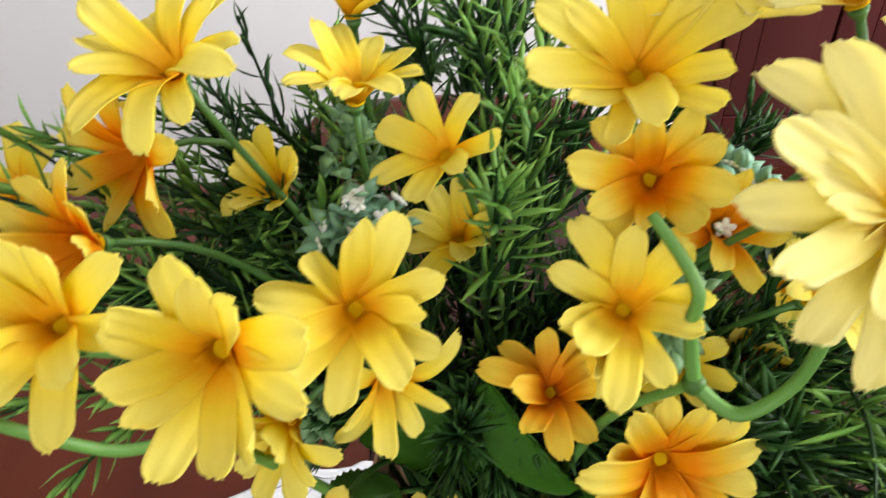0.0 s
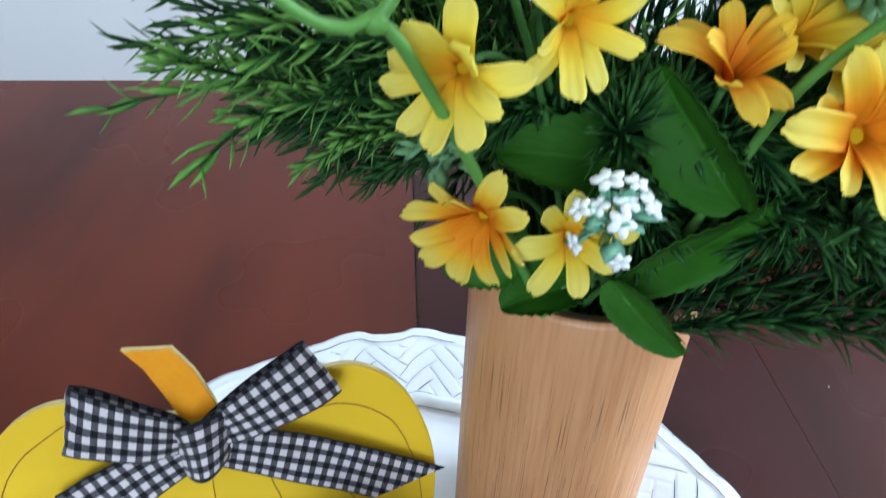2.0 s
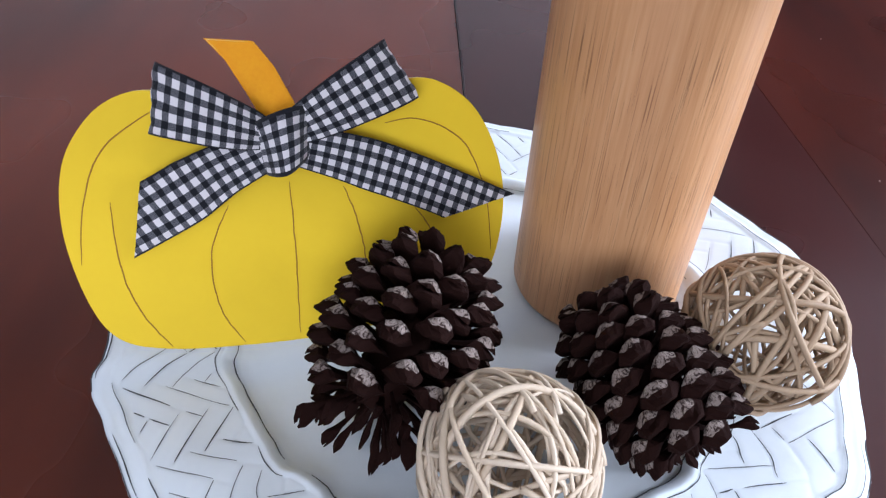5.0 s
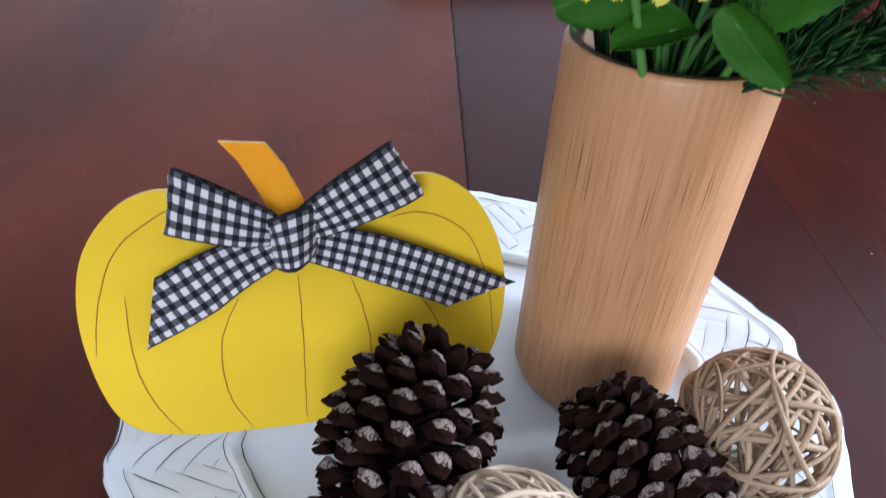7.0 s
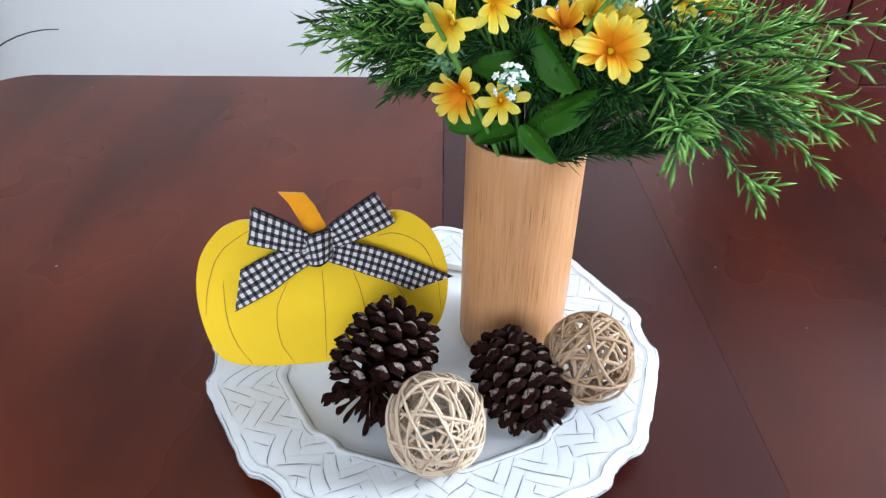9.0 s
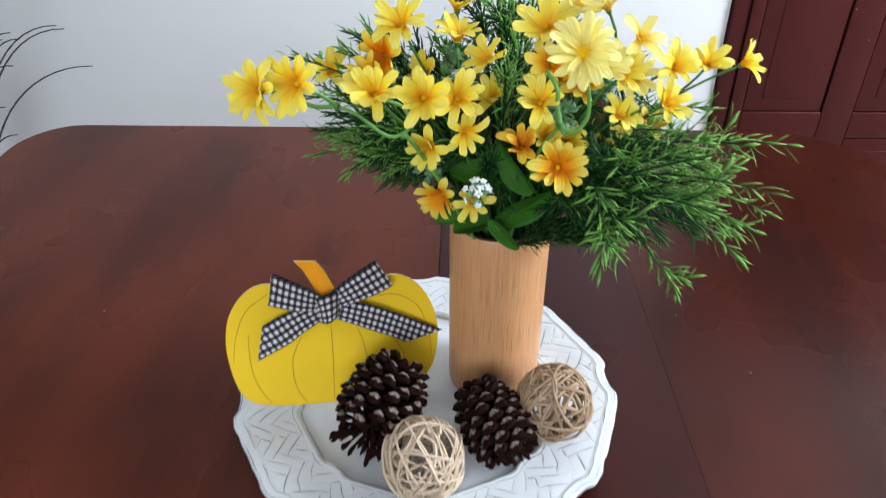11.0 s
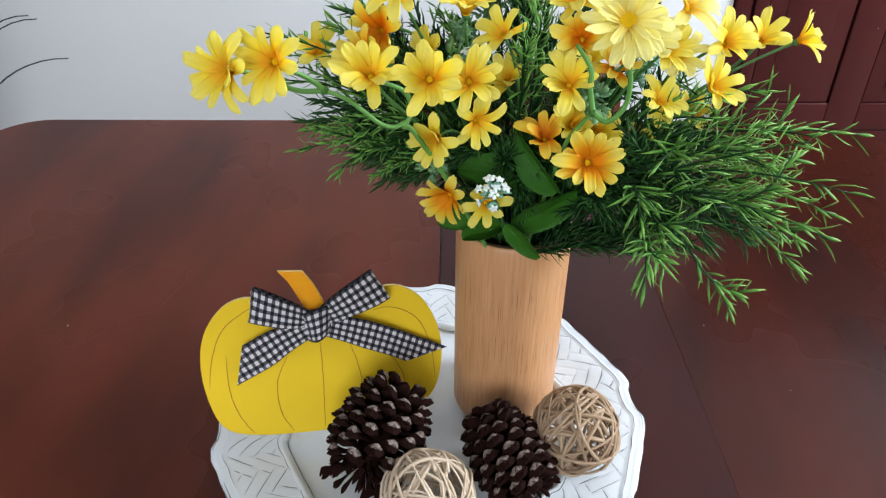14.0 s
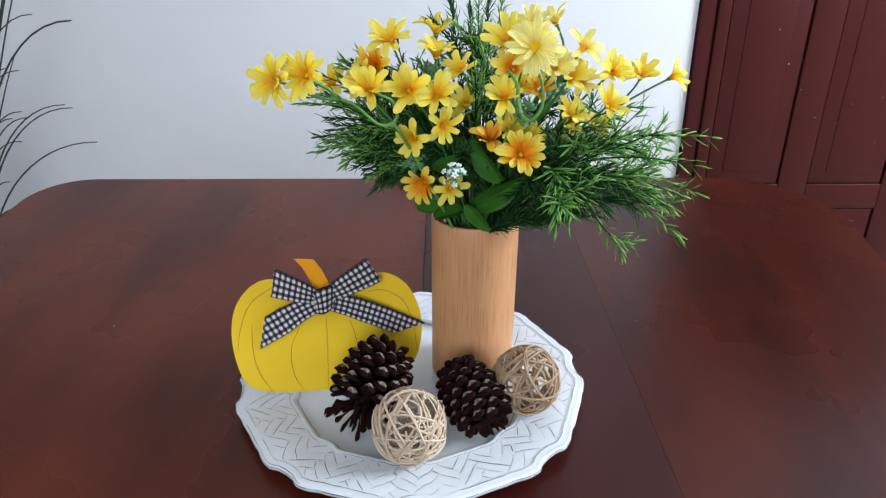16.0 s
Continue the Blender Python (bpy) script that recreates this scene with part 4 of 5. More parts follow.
# ---- the bouquet ----
def petal_mesh(name, mat, rise, tip, width, seed=0, nx=12, ny=8):
    """A strap-shaped cloth petal of length 1 along +x with a rounded end; rise lifts its root into a funnel, tip bends its end up or down. Its upper side looks along +z."""
    r = random.Random(seed)
    bm = bmesh.new()
    lay = bm.loops.layers.uv.verify()
    sway, twist, skew, phase = r.uniform(-0.07, 0.07), r.uniform(-0.22, 0.22), r.uniform(-0.05, 0.05), r.uniform(0, 6.28)
    dent, tooth, teeth = r.choice((0.0, 0.0, 0.018, 0.03)), r.uniform(0.015, 0.045), r.choice((2, 3, 3))
    grid = {}
    ts = [1 - (1 - i / nx) ** 1.6 for i in range(nx + 1)]
    cap = 0.62 * width
    for lvl in (0, 1):
        for i, t in enumerate(ts):
            s = min(1.0, t / 0.50)
            w = 0.62 + 0.38 * s * s * (3 - 2 * s)
            w *= 1 + 0.04 * math.sin(8 * t + phase)
            end = max(0.0, (t - (1 - cap)) / cap)
            w *= max(0.20, 1 - end ** 2.3) ** 0.5
            for k in range(ny + 1):
                v = k / ny * 2 - 1
                x = t + skew * v * end - dent * end * (1 - abs(v)) ** 1.5 - tooth * end ** 3 * abs(math.sin(v * 1.57 * teeth + phase))
                y = width / 2 * w * v + sway * t * t
                z = rise * (1 - (1 - t) ** 2.0) + tip * max(0.0, t - 0.25) ** 2 * 1.6
                z += 0.13 * width * abs(v) ** 1.6 * (1 - 0.6 * t) + 0.045 * width * math.cos(v * 6.6) * (0.25 + 0.75 * t) + twist * width * v * t * 0.6 + 0.012 * math.sin(7 * t + phase + 1.7 * v)
                grid[lvl, i, k] = bm.verts.new((x, y, z - lvl * 0.010))
    for i in range(nx):
        for k in range(ny):
            for lvl in (0, 1):
                ks = [(i, k), (i + 1, k), (i + 1, k + 1), (i, k + 1)]
                if lvl:
                    ks = ks[::-1]
                f = bm.faces.new([grid[lvl, a, b] for a, b in ks])
                for lp, (a, b) in zip(f.loops, ks):
                    lp[lay].uv = (ts[a], b / ny)

    def rim(a, b):
        f = bm.faces.new((grid[0, a[0], a[1]], grid[1, a[0], a[1]], grid[1, b[0], b[1]], grid[0, b[0], b[1]]))
        for lp, (i, k) in zip(f.loops, (a, a, b, b)):
            lp[lay].uv = (ts[i], k / ny)

    for i in range(nx):
        rim((i, 0), (i + 1, 0))
        rim((i + 1, ny), (i, ny))
    for k in range(ny):
        rim((nx, k), (nx, k + 1))
        rim((0, k + 1), (0, k))
    return finish(name, bm, mat)


PETALS = {}
for kind, mat in (("mid", M_PETAL), ("pale", M_PETAL_PALE), ("deep", M_PETAL_DEEP), ("amber", M_PETAL_AMBER)):
    for n, (rise, tip, wd) in enumerate(((0.18, -0.10, 0.33), (0.24, -0.02, 0.36), (0.14, 0.08, 0.31), (0.26, -0.25, 0.34), (0.20, -0.34, 0.37), (0.16, 0.12, 0.32), (0.28, -0.12, 0.35), (0.22, -0.50, 0.33))):
        PETALS[kind, n] = petal_mesh("petal", mat, rise, tip, wd, seed=n + 3)


def centre_mesh():
    bm = bmesh.new()
    rings = lathe(bm, [(0.0, 0.42), (0.2, 0.42), (0.4, 0.40), (0.6, 0.36), (0.78, 0.28), (0.92, 0.14), (1.0, -0.05), (0.7, -0.25), (0.0, -0.4)], 24)
    r = random.Random(6)
    for ring in rings[:7]:
        for v in ring:
            v.co.z += r.uniform(-0.10, 0.10)
    return finish("flower_centre", bm, M_CENTRE)


def calyx_mesh():
    bm = bmesh.new()
    lathe(bm, [(0.0, -1.6), (0.22, -1.5), (0.34, -1.0), (0.75, -0.35), (0.9, 0.0), (0.5, 0.05), (0.0, 0.05)], 12)
    return finish("calyx", bm, M_STEM)


CENTRE, CALYX = centre_mesh(), calyx_mesh()
MOUTH = Vector((0.0050, 0.0130, WELL + 0.165))


def daisy(at, normal, radius, petals, kind, cup, label, layers=1, seed=0, stem=True, bend=None):
    """One artificial daisy with its stem, standing in the vase."""
    r = random.Random(seed * 31 + 7)
    at, normal = Vector(at), Vector(normal).normalized()
    m = normal_matrix(at, normal, r.uniform(0, 6.28))
    fl = thing("daisy", m, label, "flower", "yellow daisies in the bamboo vase")
    cr = radius * (0.24 if layers > 1 else 0.125)
    part("flower_centre", CENTRE, None, fl, at=Matrix.Translation((0, 0, radius * 0.12 * (layers - 1))) @ Matrix.Diagonal((cr, cr, cr * 0.6, 1)))
    part("calyx", CALYX, None, fl, at=Matrix.Translation((0, 0, -radius * 0.06)) @ Matrix.Diagonal((cr, cr, cr * 1.1, 1)))
    broad = 1.18 if petals < 8 else 1.05 if petals < 10 else 1.02 if petals < 12 else 0.98 if petals < 15 else 0.82
    for lay in range(layers):
        for k in range(petals):
            a = 2 * math.pi * (k + 0.5 * lay) / petals + r.uniform(-0.11, 0.11)
            up = radians(cup + 5 * lay + r.uniform(-15, 13))
            ln = radius * r.uniform(0.82, 1.08) * (1 - 0.26 * lay)
            q = Matrix.Rotation(a, 4, "Z") @ Matrix.Translation((radius * 0.07, 0, 0.0004 * (k % 3) + 0.0010 * lay)) @ Matrix.Rotation(-up, 4, "Y") @ Matrix.Rotation(r.uniform(-0.22, 0.22), 4, "X") @ Matrix.Diagonal((ln, ln * broad * r.uniform(0.92, 1.08), ln, 1))
            part("petal", PETALS[kind, r.randrange(8)], None, fl, at=q)
    if stem:
        inv = m.inverted()
        foot = MOUTH + Vector((max(-0.02, min(0.02, at.x * 0.16)), max(-0.02, min(0.02, at.y * 0.16)), -0.03 + r.uniform(-0.02, 0.0)))
        end = at - normal * (cr * 1.6)
        rise = Vector((foot.x * 1.6, foot.y * 1.6, foot.z + (at.z - foot.z) * 0.55)) if bend is None else Vector(bend)
        pts = bezier(foot, rise, end - normal * (0.25 * (end - foot).length), end, 16)
        part("stem", tube(bmesh.new(), [inv @ p for p in pts], lambda s: 0.0012 - 0.0003 * s, 7), M_STEM, fl)
    return fl


Y_, P_, D_, A_ = "mid", "pale", "deep", "amber"
YELLOW = "bright yellow artificial daisy on a thin green stem in the vase"
PALE = "large pale yellow many-petalled daisy on a green stem"
AMBER = "half-open amber orange daisy on a green stem"
DEEP = "yellow daisy with a deep orange heart on a green stem"
CUPPED = "cup-shaped yellow daisy opening upward on a green stem"
SMALL = "small star-shaped yellow flower with few narrow petals"
FLOWERS = [
    # two on the arching fork at the west side
    ((-0.129, -0.079, 1.085), (-0.42, -0.80, 0.30), 0.0200, 12, Y_, 24, YELLOW, 1),
    ((-0.108, -0.076, 1.088), (-0.30, -0.84, 0.36), 0.0210, 11, Y_, 26, YELLOW, 1),
    # west and middle
    ((-0.114, 0.021, 1.051), (0.05, -0.45, 0.85), 0.0172, 7, Y_, 30, SMALL, 1),
    ((-0.058, 0.002, 1.091), (-0.22, -0.35, 0.90), 0.0210, 12, Y_, 22, YELLOW, 1),
    ((-0.026, 0.044, 1.087), (0.0, -0.05, 1.0), 0.0191, 11, Y_, 34, CUPPED, 1),
    ((-0.025, 0.024, 1.073), (0.05, -0.10, 1.0), 0.0196, 11, Y_, 34, CUPPED, 1),
    ((-0.071, 0.006, 1.071), (-0.45, -0.72, 0.15), 0.0190, 10, D_, 26, DEEP, 1),
    ((-0.003, 0.008, 1.066), (-0.30, -0.50, 0.75), 0.0159, 7, Y_, 26, SMALL, 1),
    ((-0.074, -0.022, 1.066), (-0.40, -0.70, 0.45), 0.0186, 10, D_, 32, DEEP, 1),
    ((-0.070, -0.047, 1.067), (0.02, -0.72, 0.66), 0.0215, 10, Y_, 34, YELLOW, 1),
    ((-0.039, -0.056, 1.070), (-0.10, -0.82, 0.50), 0.0208, 12, Y_, 32, YELLOW, 1),
    ((-0.021, -0.036, 1.059), (0.25, -0.72, 0.60), 0.0197, 11, Y_, 30, YELLOW, 1),
    ((-0.0385, -0.0345, 1.026), (-0.40, -0.90, 0.12), 0.0189, 10, Y_, 32, YELLOW, 1),
    ((-0.0182, -0.0300, 1.0340), (0.35, -0.85, 0.10), 0.0172, 9, Y_, 26, YELLOW, 1),
    ((-0.0330, -0.0290, 0.9845), (-0.45, -0.88, 0.08), 0.0182, 11, D_, 30, DEEP, 1),
    ((-0.0125, -0.0320, 0.9805), (0.05, -0.82, 0.42), 0.0155, 8, Y_, 34, SMALL, 1),
    # orange-hearted pair low in front
    ((0.0205, -0.0215, 1.0165), (-0.05, -0.45, 0.88), 0.0186, 10, A_, 46, AMBER, 1),
    ((0.0440, -0.0370, 1.0115), (0.05, -0.84, 0.50), 0.0217, 13, D_, 28, DEEP, 1),
    # middle and east
    ((0.0305, -0.0350, 1.0560), (-0.05, -0.66, 0.74), 0.0189, 10, Y_, 40, CUPPED, 1),
    ((0.0345, -0.0080, 1.0915), (-0.20, -0.52, 0.80), 0.0217, 12, Y_, 30, YELLOW, 1),
    ((0.0512, -0.0680, 1.1020), (0.02, -0.74, 0.67), 0.0205, 16, P_, 6, PALE, 2),
    ((0.069, -0.014, 1.107), (-0.45, 0.05, 0.85), 0.0162, 6, P_, 22, SMALL, 1),
    ((0.090, -0.012, 1.088), (0.25, -0.55, 0.75), 0.0181, 6, P_, 20, SMALL, 1),
    ((0.115, 0.001, 1.064), (0.30, -0.62, 0.55), 0.0186, 10, Y_, 40, CUPPED, 1),
    ((0.144, 0.030, 1.052), (0.15, -0.55, 0.78), 0.0181, 9, Y_, 36, CUPPED, 1),
    ((0.172, 0.045, 1.047), (0.72, -0.25, 0.50), 0.0181, 7, Y_, 32, SMALL, 1),
    ((0.093, 0.0, 1.056), (0.0, -0.6, 0.8), 0.0176, 9, P_, 26, YELLOW, 1),
    ((0.114, 0.002, 1.037), (0.35, -0.55, 0.60), 0.0181, 9, Y_, 34, YELLOW, 1),
    ((0.086, 0.012, 1.022), (0.15, -0.70, 0.60), 0.0176, 9, Y_, 34, YELLOW, 1),
    ((0.080, 0.004, 1.003), (-0.20, -0.85, 0.20), 0.0172, 9, D_, 42, DEEP, 1),
    ((0.036, -0.014, 1.022), (0.15, -0.6, 0.75), 0.0172, 10, Y_, 36, YELLOW, 1),
    ((0.0, 0.02, 1.032), (-0.1, -0.5, 0.8), 0.0172, 9, Y_, 34, YELLOW, 1),
    ((0.038, -0.015, 1.073), (-0.20, -0.75, 0.55), 0.0190, 10, D_, 40, DEEP, 1),
    ((0.108, 0.028, 1.008), (0.4, -0.6, 0.5), 0.0167, 9, D_, 38, DEEP, 1),
    ((-0.047, 0.022, 1.048), (-0.2, -0.4, 0.9), 0.0167, 9, Y_, 36, CUPPED, 1),
    ((0.068, -0.028, 1.076), (0.30, -0.60, 0.7), 0.0176, 11, P_, 28, YELLOW, 1),
    ((0.045, 0.02, 1.045), (0.1, -0.4, 0.8), 0.0172, 9, Y_, 34, CUPPED, 1),
    ((0.052, 0.004, 1.100), (0.1, -0.40, 0.85), 0.0181, 11, P_, 32, YELLOW, 1),
    ((0.082, -0.010, 1.064), (0.3, -0.6, 0.7), 0.0176, 10, Y_, 30, YELLOW, 1),
    ((0.058, -0.005, 1.052), (0.1, -0.6, 0.7), 0.0172, 9, D_, 36, DEEP, 1),
    ((0.082, -0.010, 1.034), (0.40, -0.45, 0.70), 0.0160, 8, Y_, 36, CUPPED, 1),
    ((0.050, -0.012, 1.016), (0.1, -0.7, 0.5), 0.0167, 9, Y_, 38, CUPPED, 1),
]
for i, (at, nrm, rad, pet, kind, cup, lab, lay) in enumerate(FLOWERS):
    daisy(at, nrm, rad, pet, kind, cup, lab, lay, seed=i, stem=i not in (0, 1, 20))


def needle(bm, lay, at, direction, up, length, width, r):
    """One slim leaf with a ridge, pointed at its end."""
    d = direction.normalized()
    s = d.cross(up)
    s = s.normalized() if s.length > 1e-6 else d.orthogonal().normalized()
    n = s.cross(d)
    curl = r.uniform(-0.60, 0.25) * length
    rows = []
    for t, w in ((0.0, 0.35), (0.3, 0.95), (0.65, 1.0), (1.0, 0.0)):
        c = at + d * (length * t) + n * (curl * t * t)
        hw = width / 2 * w
        if w:
            rows.append((t, [bm.verts.new(c + s * hw), bm.verts.new(c + n * (width * 0.22 * w)), bm.verts.new(c - s * hw), bm.verts.new(c - n * (width * 0.12 * w))]))
        else:
            rows.append((t, [bm.verts.new(c)]))
    for (ta, a), (tb, b) in zip(rows, rows[1:]):
        for k in range(4):
            if len(b) == 1:
                f = bm.faces.new((a[k], a[(k + 1) % 4], b[0]))
                ts = (ta, ta, tb)
            else:
                f = bm.faces.new((a[k], a[(k + 1) % 4], b[(k + 1) % 4], b[k]))
                ts = (ta, ta, tb, tb)
            for lp, t in zip(f.loops, ts):
                lp[lay].uv = (t, 0.5)


def sprig(tip, bend, needles, length, light, seed, spread=1.0, side_twigs=2, foot=None):
    r = random.Random(seed * 17 + 3)
    tip = Vector(tip)
    rooted = foot is None
    foot = MOUTH + Vector((max(-0.020, min(0.020, tip.x * 0.15)), max(-0.020, min(0.020, tip.y * 0.2)), -0.03)) if rooted else Vector(foot)
    sp = thing("rosemary_sprig", Matrix.Translation(foot), "artificial rosemary sprig with many slim %s leaves" % ("light green" if light else "shade-darkened green"), "foliage", "green sprigs in the bamboo vase")
    mid = (foot + tip) / 2 + Vector(bend)
    if rooted:
        mid.z = max(mid.z, 0.508 + 0.5 * tip.z)
        rise = Vector((foot.x * 1.2, foot.y * 1.2, foot.z + 0.118)).lerp(mid, 0.12)
    else:
        rise = foot.lerp(mid, 0.6) + Vector((0, 0, 0.006))
    main = bezier(foot, rise, mid.lerp(tip, 0.35) + Vector(bend) * 0.3, tip, 26)
    sway, turn = r.uniform(0.003, 0.006), r.uniform(0, 6.28)
    wob = Vector((r.uniform(-0.3, 0.3), r.uniform(-1, 1), r.uniform(-1, 1)))
    main = [p + wob * (sway * math.sin(i / 26 * 7 + turn) * min(1.0, i / 12) * (1 - i / 26) * 1.8) for i, p in enumerate(main)]
    lines = [(main, 0.27 if rooted else 0.05, 1.15)]
    for k in range(side_twigs):
        j = r.randint(10, 19)
        base = main[j]
        d = (main[j + 1] - main[j]).normalized()
        out = (d + Vector((r.gauss(0, 0.5), r.gauss(0, 0.5), r.gauss(0.22, 0.28)))).normalized()
        ln = (tip - base).length * r.uniform(0.55, 0.9)
        lines.append((bezier(base, base + d * ln * 0.3, base + (d + out) * ln * 0.35, base + out * ln, 16), 0.05, 0.6))
    bm_s, bm_n = bmesh.new(), bmesh.new()
    lay = bm_n.loops.layers.uv.verify()
    for line, start, share in lines:
        tube(bm_s, [p - foot for p in line], lambda s: 0.0010 - 0.0006 * s, 5)
        cnt = int(needles * share * (0.62 if light else 0.76))
        for i in range(cnt):
            t = start + (1 - start) * (i + r.random()) / cnt
            f = t * (len(line) - 1)
            j = min(int(f), len(line) - 2)
            p = line[j].lerp(line[j + 1], f - j)
            d = (line[j + 1] - line[j]).normalized()
            a = i * 2.4 + r.uniform(-0.4, 0.4)
            o = d.orthogonal().normalized()
            o = Matrix.Rotation(a, 3, d) @ o
            lean = (r.uniform(0.8, 1.9) if light else r.uniform(0.6, 1.7)) * spread * (1.0 - 0.55 * max(0, (t - 0.8) / 0.2))
            direction = d + o * lean
            needle(bm_n, lay, p - foot, direction, o, length * (r.uniform(0.75, 1.30) if light else r.uniform(0.75, 1.4)) * (0.75 + 0.25 * (1 - t)), (0.0019 if light else 0.0017) * r.uniform(0.75, 1.2), r)
    # stems take the shaded green too, as the vase mouth is dark
    part("stem", bm_s, M_NEEDLE_SHADED, sp)
    ob = part("needle_leaves", bm_n, M_NEEDLE_LIGHT if light else M_NEEDLE_SHADED, sp)
    ob["kind"] = "stuff"
    return sp


